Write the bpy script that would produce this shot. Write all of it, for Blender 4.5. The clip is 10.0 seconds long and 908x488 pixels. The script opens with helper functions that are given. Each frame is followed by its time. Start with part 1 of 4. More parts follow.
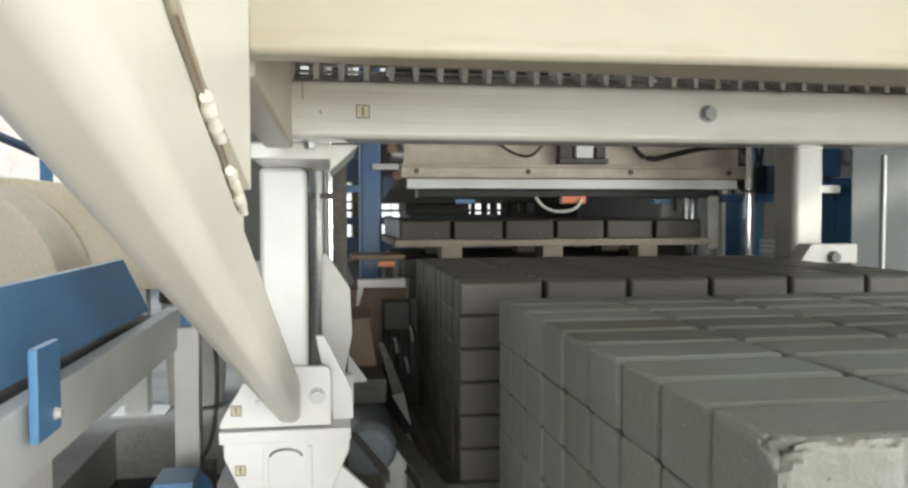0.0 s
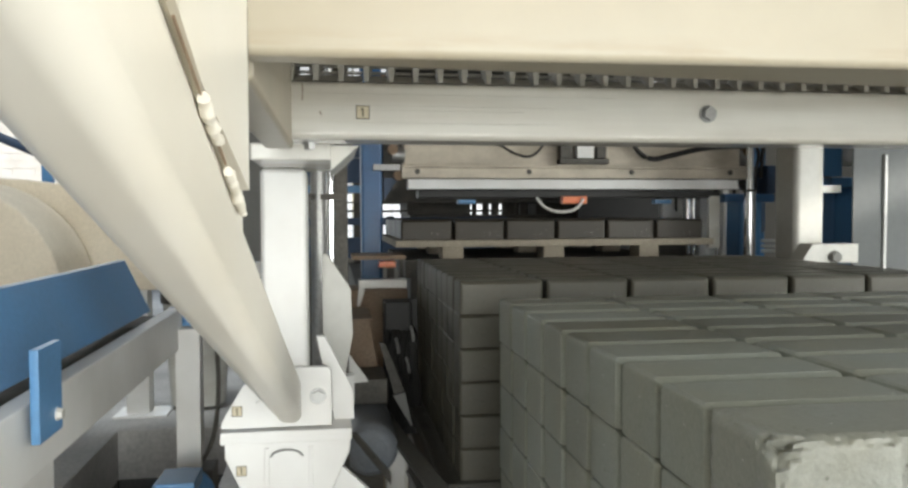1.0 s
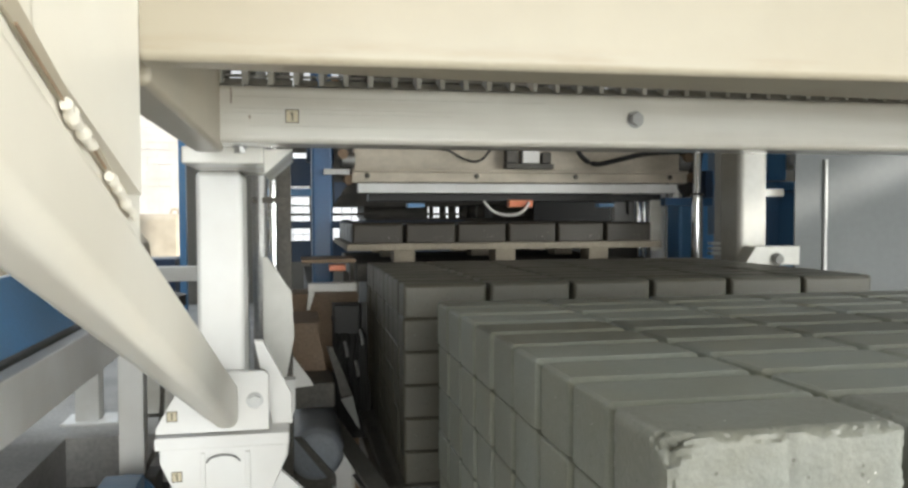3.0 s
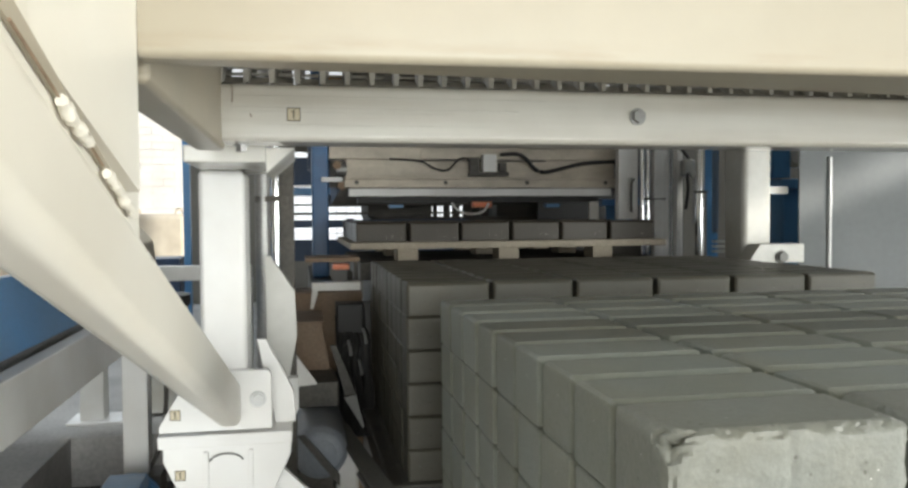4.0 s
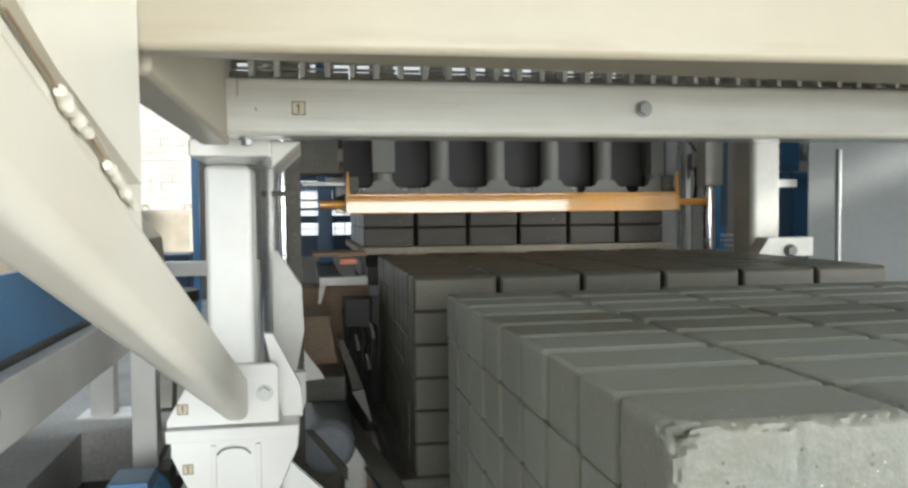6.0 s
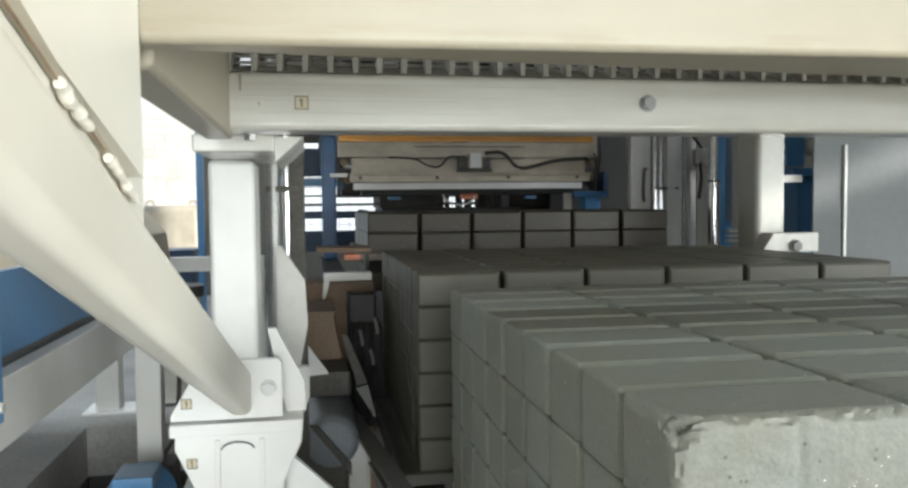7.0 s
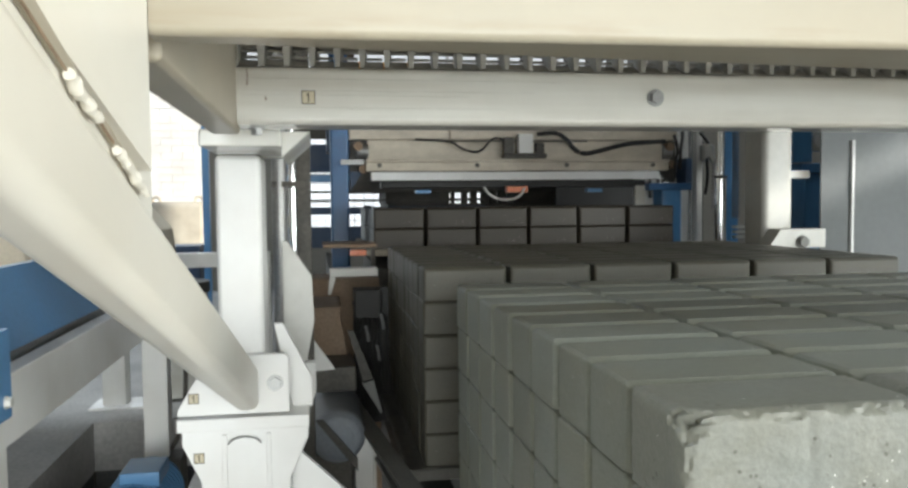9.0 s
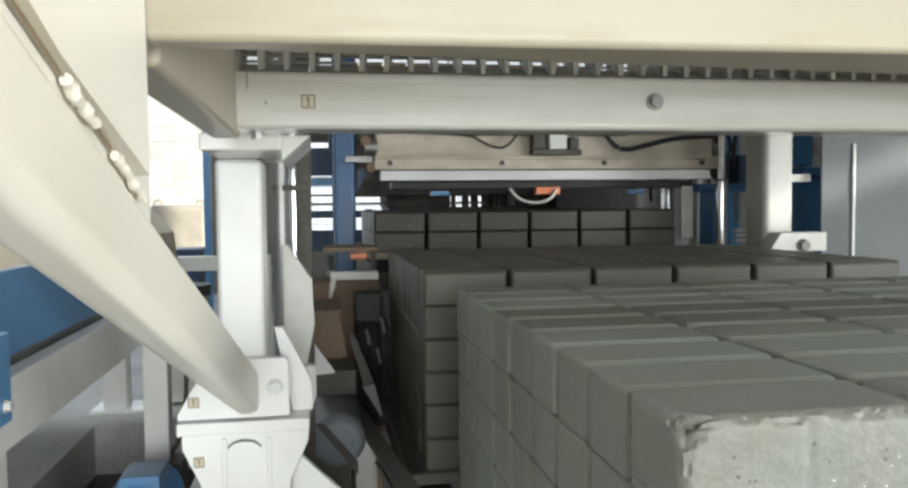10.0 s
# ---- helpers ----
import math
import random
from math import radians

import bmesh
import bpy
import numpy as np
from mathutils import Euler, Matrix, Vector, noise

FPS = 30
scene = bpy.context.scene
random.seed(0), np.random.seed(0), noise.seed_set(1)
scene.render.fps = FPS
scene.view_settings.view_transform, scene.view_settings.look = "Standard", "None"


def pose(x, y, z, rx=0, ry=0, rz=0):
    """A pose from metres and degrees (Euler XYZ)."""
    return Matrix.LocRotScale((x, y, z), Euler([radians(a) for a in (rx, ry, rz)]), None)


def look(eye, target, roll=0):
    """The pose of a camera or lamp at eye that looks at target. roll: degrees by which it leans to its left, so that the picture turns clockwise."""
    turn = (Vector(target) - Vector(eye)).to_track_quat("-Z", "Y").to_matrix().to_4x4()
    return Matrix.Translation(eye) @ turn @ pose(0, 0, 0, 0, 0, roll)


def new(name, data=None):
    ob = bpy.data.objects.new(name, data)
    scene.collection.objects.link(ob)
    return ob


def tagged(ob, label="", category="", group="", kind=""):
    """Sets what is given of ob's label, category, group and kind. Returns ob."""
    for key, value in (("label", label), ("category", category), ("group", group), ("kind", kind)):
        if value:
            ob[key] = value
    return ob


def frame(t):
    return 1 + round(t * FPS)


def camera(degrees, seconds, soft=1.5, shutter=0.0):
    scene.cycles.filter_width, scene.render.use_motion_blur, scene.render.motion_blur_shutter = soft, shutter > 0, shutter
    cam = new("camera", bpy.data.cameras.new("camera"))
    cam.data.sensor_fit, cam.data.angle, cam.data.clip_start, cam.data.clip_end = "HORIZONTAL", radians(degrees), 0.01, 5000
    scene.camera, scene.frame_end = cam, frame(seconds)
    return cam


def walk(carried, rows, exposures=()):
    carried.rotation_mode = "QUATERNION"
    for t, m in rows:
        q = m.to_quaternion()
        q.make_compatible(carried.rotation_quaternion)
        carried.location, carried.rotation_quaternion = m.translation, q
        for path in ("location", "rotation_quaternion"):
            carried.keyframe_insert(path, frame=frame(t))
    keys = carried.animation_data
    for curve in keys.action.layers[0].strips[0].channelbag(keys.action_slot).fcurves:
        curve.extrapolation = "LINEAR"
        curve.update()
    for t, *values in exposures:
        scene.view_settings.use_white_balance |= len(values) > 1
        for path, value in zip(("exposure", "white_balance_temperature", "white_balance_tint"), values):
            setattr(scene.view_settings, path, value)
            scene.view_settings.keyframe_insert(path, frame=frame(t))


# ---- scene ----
cam = camera(59.1, 10.0, soft=2.7)
EXPOSURE = 0.24
PATH = [
    (0, (-0.288, -0.484, 1.101), (0.017, 1.491, 1.022), -0.1),
    (0.5, (-0.287, -0.484, 1.1), (0.015, 1.491, 1.019), -0.2),
    (1, (-0.286, -0.486, 1.101), (0.015, 1.49, 1.023), -0.2),
    (1.5, (-0.277, -0.488, 1.101), (0.047, 1.483, 1.023), -0.3),
    (2, (-0.252, -0.5, 1.102), (0.144, 1.459, 1.028), 0.1),
    (2.5, (-0.246, -0.502, 1.102), (0.15, 1.457, 1.032), -0.1),
    (4, (-0.241, -0.501, 1.1), (0.14, 1.461, 1.027), -0.4),
    (4.5, (-0.242, -0.499, 1.1), (0.132, 1.464, 1.021), -0.4),
    (5, (-0.239, -0.5, 1.1), (0.137, 1.463, 1.019), -0.5),
    (5.5, (-0.238, -0.5, 1.099), (0.13, 1.464, 1.018), -0.6),
    (7, (-0.235, -0.499, 1.096), (0.114, 1.468, 1.001), -0.6),
    (7.5, (-0.236, -0.499, 1.097), (0.106, 1.469, 1.004), -0.7),
    (8, (-0.235, -0.498, 1.095), (0.103, 1.471, 0.993), -0.6),
    (8.5, (-0.234, -0.497, 1.095), (0.118, 1.469, 0.989), -0.5),
    (9, (-0.237, -0.497, 1.094), (0.099, 1.472, 0.99), -0.6),
    (9.5, (-0.237, -0.497, 1.095), (0.099, 1.472, 0.998), -0.6),
    (10, (-0.235, -0.497, 1.095), (0.098, 1.473, 0.999), -0.6),
]
walk(cam, [(t, look(eye, target, roll)) for t, eye, target, roll in PATH], exposures=[(0.0, EXPOSURE, 6450, 9), (4.5, EXPOSURE, 6400, 9), (7.0, EXPOSURE, 6200, 7), (10.0, EXPOSURE, 6250, 8)])

# ---- world, sun and large lights ----
SUN_ELEV, SUN_AZ = 16.0, 120.0   # azimuth clockwise from +y: a low sun behind the camera, to its right
world = bpy.data.worlds.new("sky")
scene.world = world
world.use_nodes = True
wn = world.node_tree.nodes
sky = wn.new("ShaderNodeTexSky")
sky.sky_type = "NISHITA"
sky.sun_disc = False
sky.sun_elevation, sky.sun_rotation = radians(SUN_ELEV), radians(SUN_AZ)
world.node_tree.links.new(sky.outputs[0], wn["Background"].inputs[0])
wn["Background"].inputs[1].default_value = 0.15

sun = new("sun", bpy.data.lights.new("sun", "SUN"))
sun.data.energy, sun.data.angle, sun.data.color = 5.0, radians(1.4), (1.0, 0.95, 0.86)
az, el = radians(SUN_AZ), radians(SUN_ELEV)
sun.matrix_world = look((math.sin(az) * math.cos(el) * 30, math.cos(az) * math.cos(el) * 30, math.sin(el) * 30), (0, 0, 0))


def area(name, eye, target, w, h, watts, color):
    """Lamp for daylight at one opening of the hall; some openings are added."""
    ob = new(name, bpy.data.lights.new(name, "AREA"))
    ob.data.shape, ob.data.size, ob.data.size_y = "RECTANGLE", w, h
    ob.data.energy, ob.data.color = watts, color
    ob.matrix_world = look(eye, target)
    return ob


area("door_daylight", (0.75, -5.9, 1.45), (0.75, 0, 1.05), 5.5, 2.7, 400, (0.985, 0.99, 0.96))
# Lamp at an unseen east opening, added to light right-facing surfaces.
area("east_side_fill", (5.9, -3.6, 1.15), (0, -3.6, 1.0), 4.4, 2.1, 400, (0.975, 0.995, 0.955))
# Added overhead lamp with no known rooflight; brightens the floor at the left.
area("left_floor_fill", (-1.7, 3.0, 5.98), (-1.7, 3.0, 0), 1.3, 2.2, 150, (0.91, 0.97, 1.0))
# Added lamp high in the east, to brighten guide columns and stack tops.
area("guide_column_fill", (5.95, 2.0, 3.6), (0.9, 2.0, 1.0), 3.2, 1.3, 130, (0.95, 0.985, 1.0))
area("yard_daylight", (-3.5, 9.9, 2.2), (-3.0, 4, 0.3), 3.7, 3.8, 50, (0.82, 0.92, 1.0))


# ---- materials ----
def mat(name, color, rough=0.5, metal=0.0, vary=0.10, scale=6.0, bump=0.15, grain=120.0, dirt=None, dirt_amount=0.35, random_tone=0.0, stretch=None):
    """Painted, metal or mineral surface: broad stains, fine grain and relief."""
    m = bpy.data.materials.new(name)
    m.use_nodes = True
    nt, n, l = m.node_tree, m.node_tree.nodes, m.node_tree.links
    b = n["Principled BSDF"]
    b.inputs["Roughness"].default_value = rough
    b.inputs["Metallic"].default_value = metal
    co = n.new("ShaderNodeTexCoord")
    big = n.new("ShaderNodeTexNoise")
    big.inputs["Scale"].default_value, big.inputs["Detail"].default_value = scale, 6
    fine = n.new("ShaderNodeTexNoise")
    fine.inputs["Scale"].default_value, fine.inputs["Detail"].default_value = grain, 4
    if stretch:
        mp = n.new("ShaderNodeMapping")
        mp.inputs["Scale"].default_value = stretch
        l.new(co.outputs["Object"], mp.inputs["Vector"])
        l.new(mp.outputs["Vector"], big.inputs["Vector"])
    else:
        l.new(co.outputs["Object"], big.inputs["Vector"])
    l.new(co.outputs["Object"], fine.inputs["Vector"])
    ramp = n.new("ShaderNodeValToRGB")
    d = dirt or tuple(c * (1 - 2.2 * vary) for c in color)
    ramp.color_ramp.elements[0].position, ramp.color_ramp.elements[1].position = 0.5 - dirt_amount * 0.5, 0.5 + 0.22
    ramp.color_ramp.elements[0].color = (*[c * (1 - dirt_amount) + k * dirt_amount for c, k in zip(color, d)], 1)
    ramp.color_ramp.elements[1].color = (*color, 1)
    l.new(big.outputs["Fac"], ramp.inputs["Fac"])
    mix = n.new("ShaderNodeMixRGB")
    mix.blend_type = "MULTIPLY"
    mix.inputs["Fac"].default_value = 1.0
    tone = n.new("ShaderNodeMapRange")
    tone.inputs["To Min"].default_value, tone.inputs["To Max"].default_value = 1 - vary, 1 + vary
    tone.inputs["From Min"].default_value, tone.inputs["From Max"].default_value = 0.3, 0.7
    l.new(fine.outputs["Fac"], tone.inputs["Value"])
    l.new(ramp.outputs["Color"], mix.inputs["Color1"])
    l.new(tone.outputs["Result"], mix.inputs["Color2"])
    last = mix.outputs["Color"]
    if random_tone:
        info = n.new("ShaderNodeObjectInfo")
        shift = n.new("ShaderNodeMath")
        shift.operation, shift.inputs[1].default_value = "MULTIPLY", 91.0
        l.new(info.outputs["Random"], shift.inputs[0])
        for tex in (big, fine):
            tex.noise_dimensions = "4D"
            l.new(shift.outputs["Value"], tex.inputs["W"])
        rnd = n.new("ShaderNodeMapRange")
        rnd.inputs["To Min"].default_value, rnd.inputs["To Max"].default_value = 1 - random_tone, 1 + random_tone
        l.new(info.outputs["Random"], rnd.inputs["Value"])
        mul = n.new("ShaderNodeMixRGB")
        mul.blend_type, mul.inputs["Fac"].default_value = "MULTIPLY", 1.0
        l.new(last, mul.inputs["Color1"])
        l.new(rnd.outputs["Result"], mul.inputs["Color2"])
        last = mul.outputs["Color"]
    l.new(last, b.inputs["Base Color"])
    rr = n.new("ShaderNodeMapRange")
    rr.inputs["To Min"].default_value, rr.inputs["To Max"].default_value = max(rough - 0.12, 0.03), min(rough + 0.12, 1)
    l.new(big.outputs["Fac"], rr.inputs["Value"])
    l.new(rr.outputs["Result"], b.inputs["Roughness"])
    if bump:
        bp = n.new("ShaderNodeBump")
        bp.inputs["Strength"].default_value, bp.inputs["Distance"].default_value = bump, 0.002
        l.new(fine.outputs["Fac"], bp.inputs["Height"])
        l.new(bp.outputs["Normal"], b.inputs["Normal"])
    return m


def glow(name, color, strength):
    m = bpy.data.materials.new(name)
    m.use_nodes = True
    b = m.node_tree.nodes["Principled BSDF"]
    b.inputs["Base Color"].default_value = (*color, 1)
    b.inputs["Emission Color"].default_value = (*color, 1)
    b.inputs["Emission Strength"].default_value = strength
    return m


def concrete_mat(name, color, tone=0.10, pores=0.62):
    """Fresh paving concrete: grey paste, sand grain, pale aggregate specks and open pores."""
    m = mat(name, color, rough=0.48, vary=0.10, scale=9.0, bump=0.45, grain=260.0, dirt=(color[0] * 0.86, color[1] * 0.74, color[2] * 0.54), dirt_amount=0.75, random_tone=tone)
    n, l = m.node_tree.nodes, m.node_tree.links
    b = n["Principled BSDF"]
    co = n.new("ShaderNodeTexCoord")
    vor = n.new("ShaderNodeTexVoronoi")
    vor.inputs["Scale"].default_value = 150.0
    l.new(co.outputs["Object"], vor.inputs["Vector"])
    speck = n.new("ShaderNodeValToRGB")
    speck.color_ramp.elements[0].position, speck.color_ramp.elements[0].color = 0.09, (1, 1, 1, 1)
    speck.color_ramp.elements[1].position, speck.color_ramp.elements[1].color = 0.16, (0, 0, 0, 1)
    l.new(vor.outputs["Distance"], speck.inputs["Fac"])
    sel = n.new("ShaderNodeTexNoise")
    sel.inputs["Scale"].default_value = 22.0
    l.new(co.outputs["Object"], sel.inputs["Vector"])
    gate = n.new("ShaderNodeMath")
    gate.operation, gate.inputs[1].default_value = "GREATER_THAN", 0.61
    l.new(sel.outputs["Fac"], gate.inputs[0])
    both = n.new("ShaderNodeMath")
    both.operation = "MULTIPLY"
    l.new(speck.outputs["Color"], both.inputs[0])
    l.new(gate.outputs["Value"], both.inputs[1])
    mx = n.new("ShaderNodeMixRGB")
    mx.inputs["Color2"].default_value = (0.62, 0.60, 0.54, 1)
    src = b.inputs["Base Color"].links[0].from_socket
    l.new(both.outputs["Value"], mx.inputs["Fac"])
    l.new(src, mx.inputs["Color1"])
    pore = n.new("ShaderNodeTexVoronoi")
    pore.inputs["Scale"].default_value = 120.0
    l.new(co.outputs["Object"], pore.inputs["Vector"])
    hole = n.new("ShaderNodeValToRGB")
    hole.color_ramp.elements[0].position, hole.color_ramp.elements[0].color = 0.12, (1, 1, 1, 1)
    hole.color_ramp.elements[1].position, hole.color_ramp.elements[1].color = 0.26, (0, 0, 0, 1)
    l.new(pore.outputs["Distance"], hole.inputs["Fac"])
    where = n.new("ShaderNodeTexNoise")
    where.inputs["Scale"].default_value = 30.0
    l.new(co.outputs["Object"], where.inputs["Vector"])
    ok = n.new("ShaderNodeMath")
    ok.operation, ok.inputs[1].default_value = "GREATER_THAN", pores
    l.new(where.outputs["Fac"], ok.inputs[0])
    deep = n.new("ShaderNodeMath")
    deep.operation = "MULTIPLY"
    l.new(hole.outputs["Color"], deep.inputs[0])
    l.new(ok.outputs["Value"], deep.inputs[1])
    dark = n.new("ShaderNodeMixRGB")
    dark.inputs["Color2"].default_value = (color[0] * 0.45, color[1] * 0.42, color[2] * 0.36, 1)
    l.new(deep.outputs["Value"], dark.inputs["Fac"])
    l.new(mx.outputs["Color"], dark.inputs["Color1"])
    l.new(dark.outputs["Color"], b.inputs["Base Color"])
    return m


CREAM = mat("cream_paint", (0.365, 0.333, 0.258), 0.36, vary=0.02, scale=4.0, bump=0.02, grain=25, dirt=(0.36, 0.26, 0.15), dirt_amount=0.30, stretch=(0.35, 1.0, 1.6))
PALE = mat("pale_paint", (0.73, 0.72, 0.665), 0.24, vary=0.015, scale=5.0, bump=0.02, grain=25, dirt=(0.38, 0.33, 0.25), dirt_amount=0.32, stretch=(0.6, 1.0, 2.0))


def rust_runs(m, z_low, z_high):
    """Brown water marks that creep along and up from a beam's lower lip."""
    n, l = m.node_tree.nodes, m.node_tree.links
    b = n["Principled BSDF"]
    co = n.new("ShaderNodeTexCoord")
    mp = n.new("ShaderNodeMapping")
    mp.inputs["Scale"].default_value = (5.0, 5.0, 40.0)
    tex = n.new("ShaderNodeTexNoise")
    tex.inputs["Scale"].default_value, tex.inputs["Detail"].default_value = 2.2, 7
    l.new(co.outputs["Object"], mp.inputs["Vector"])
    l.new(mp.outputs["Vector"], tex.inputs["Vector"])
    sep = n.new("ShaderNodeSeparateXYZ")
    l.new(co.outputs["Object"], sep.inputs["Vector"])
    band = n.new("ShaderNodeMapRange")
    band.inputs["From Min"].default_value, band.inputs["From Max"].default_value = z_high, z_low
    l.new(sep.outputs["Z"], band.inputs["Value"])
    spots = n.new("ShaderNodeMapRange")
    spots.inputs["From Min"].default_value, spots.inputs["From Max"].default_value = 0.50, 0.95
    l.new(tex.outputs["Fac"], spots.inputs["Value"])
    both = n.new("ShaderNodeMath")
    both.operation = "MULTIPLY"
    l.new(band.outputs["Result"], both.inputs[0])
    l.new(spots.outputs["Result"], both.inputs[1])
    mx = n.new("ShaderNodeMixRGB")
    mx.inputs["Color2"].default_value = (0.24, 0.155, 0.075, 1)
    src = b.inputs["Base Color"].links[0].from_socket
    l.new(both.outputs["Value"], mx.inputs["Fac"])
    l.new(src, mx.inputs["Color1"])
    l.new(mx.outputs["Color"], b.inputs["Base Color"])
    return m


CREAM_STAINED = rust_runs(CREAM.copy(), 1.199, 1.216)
BEAM = mat("glossy_pale_paint", (0.74, 0.725, 0.665), 0.38, vary=0.02, scale=5.0, bump=0.02, grain=25, dirt=(0.36, 0.31, 0.23), dirt_amount=0.45, stretch=(0.4, 1.0, 6.0))
for key, value in (("Coat Weight", 0.8), ("Coat Roughness", 0.03), ("Coat IOR", 1.6)):
    BEAM.node_tree.nodes["Principled BSDF"].inputs[key].default_value = value
DUSTY = mat("dusty_beige_paint", (0.62, 0.555, 0.45), 0.42, vary=0.05, scale=7.0, bump=0.08, grain=60, dirt=(0.20, 0.16, 0.11), dirt_amount=0.62, stretch=(1.0, 1.0, 2.2))
POST = mat("dull_pale_paint", (0.57, 0.565, 0.525), 0.4, vary=0.03, scale=5.0, bump=0.03, grain=40, dirt=(0.25, 0.22, 0.17), dirt_amount=0.4)
WHITE = mat("white_paint", (0.82, 0.82, 0.80), 0.4, vary=0.012, scale=4.0, bump=0.02, grain=25, dirt=(0.40, 0.34, 0.26), dirt_amount=0.32)
RAIL = mat("bright_white_enamel", (0.90, 0.90, 0.89), 0.3, vary=0.02, scale=6.0, bump=0.02, grain=30, dirt=(0.45, 0.40, 0.32), dirt_amount=0.25)
for key, value in (("Coat Weight", 1.0), ("Coat Roughness", 0.2), ("Coat IOR", 1.8)):
    RAIL.node_tree.nodes["Principled BSDF"].inputs[key].default_value = value
BRACE = mat("pale_cream_paint", (0.80, 0.78, 0.71), 0.36, vary=0.012, scale=2.5, bump=0.02, grain=25, dirt=(0.55, 0.44, 0.28), dirt_amount=0.36)
TUBE = mat("matt_grey_paint", (0.20, 0.20, 0.19), 0.6, vary=0.06, scale=8.0, dirt=(0.14, 0.13, 0.11), dirt_amount=0.4)
CHAIN = mat("dusty_chain_plastic", (0.46, 0.45, 0.41), 0.5, vary=0.08, dirt=(0.32, 0.28, 0.22), dirt_amount=0.4)
BLUE = mat("blue_paint", (0.095, 0.29, 0.58), 0.32, vary=0.06, scale=3.0, bump=0.05, dirt=(0.14, 0.24, 0.36), dirt_amount=0.6)
DARKBLUE = mat("dusty_dark_blue_paint", (0.03, 0.07, 0.15), 0.5, vary=0.1, dirt=(0.06, 0.06, 0.06), dirt_amount=0.5)
# Darker copy of the blue paint, with the carriage's shade in the colour.
DEEPSHADEBLUE = mat("deep_shaded_blue_paint", (0.045, 0.15, 0.34), 0.4, vary=0.08, scale=6.0, bump=0.05, dirt=(0.05, 0.06, 0.08), dirt_amount=0.6)
ORANGE = mat("orange_paint", (0.80, 0.36, 0.035), 0.42, vary=0.05, scale=4.0, bump=0.05, dirt=(0.45, 0.22, 0.05), dirt_amount=0.3)
for key, value in (("Coat Weight", 1.0), ("Coat Roughness", 0.06), ("Coat IOR", 1.75)):
    ORANGE.node_tree.nodes["Principled BSDF"].inputs[key].default_value = value
LAMPRED = mat("orange_red_plastic", (0.85, 0.24, 0.10), 0.35, vary=0.04)
STEEL = mat("dull_steel", (0.36, 0.36, 0.35), 0.42, 0.75, vary=0.10, scale=8.0, bump=0.1)
SHEET = mat("galvanised_sheet", (0.108, 0.115, 0.116), 0.6, 0.2, vary=0.05, scale=3.0, bump=0.05, grain=40)
CHROME = mat("chromed_steel", (0.75, 0.76, 0.78), 0.10, 1.0, vary=0.02, bump=0.0)
IRON = mat("dusty_dark_iron", (0.075, 0.072, 0.066), 0.6, 0.3, vary=0.2, scale=10.0, bump=0.3, dirt=(0.16, 0.14, 0.11), dirt_amount=0.5)
BLACK = mat("black_rubber", (0.022, 0.021, 0.02), 0.55, vary=0.15, bump=0.1)
DRUM = mat("grey_blue_dusty_enamel", (0.24, 0.27, 0.31), 0.5, vary=0.08, scale=7.0, dirt=(0.25, 0.23, 0.2), dirt_amount=0.5)
RUST = mat("brown_dusty_steel", (0.22, 0.14, 0.085), 0.65, vary=0.15, scale=9.0, bump=0.3, dirt=(0.30, 0.24, 0.17), dirt_amount=0.6)
BOARD = mat("pallet_board_wood", (0.42, 0.37, 0.29), 0.7, vary=0.12, scale=7.0, bump=0.3, dirt=(0.22, 0.19, 0.15), dirt_amount=0.5)
OLDBOARD = mat("weathered_grey_board", (0.13, 0.125, 0.11), 0.8, vary=0.15, scale=7.0, bump=0.3, dirt=(0.07, 0.065, 0.055), dirt_amount=0.6)
PAVER = concrete_mat("paver_concrete", (0.186, 0.199, 0.174), 0.04, 0.66)
# Fresh damp concrete, darkened further: the shade at the lift is in its colour.
PAVER_FRESH_SHADED = concrete_mat("fresh_damp_shaded_concrete", (0.050, 0.043, 0.033), 0.06)
# Darker copy of the paver concrete: the second stack's shade is in the colour.
PAVER_SHADED = concrete_mat("shaded_paver_concrete", (0.088, 0.085, 0.067), 0.05)
PAVER_NEAR = concrete_mat("paver_concrete_rough", (0.178, 0.186, 0.165), 0.03, 0.60)
FLOOR = mat("hall_floor_concrete", (0.56, 0.55, 0.53), 0.75, vary=0.14, scale=1.6, bump=0.4, grain=45, dirt=(0.13, 0.12, 0.11), dirt_amount=0.7)
PIT = mat("dark_pit_concrete", (0.10, 0.10, 0.095), 0.85, vary=0.15, scale=4.0, bump=0.4, dirt=(0.05, 0.05, 0.05), dirt_amount=0.6)
PLASTER = mat("hall_wall_plaster", (0.24, 0.23, 0.21), 0.85, vary=0.06, scale=1.2, bump=0.2, grain=30, dirt=(0.33, 0.31, 0.27), dirt_amount=0.5)
SOOT = mat("dark_roof_sheet", (0.14, 0.13, 0.12), 0.7, vary=0.1, scale=1.5, bump=0.1, grain=20)
BRICKS = mat("pale_limewashed_brick", (0.93, 0.92, 0.90), 0.85, vary=0.06, scale=2.0, bump=0.4, dirt=(0.50, 0.45, 0.38), dirt_amount=0.4, random_tone=0.10)
YELLOW = mat("yellow_label", (0.60, 0.53, 0.37), 0.5, vary=0.05)
INK = mat("dark_print", (0.05, 0.04, 0.03), 0.6, vary=0.05)
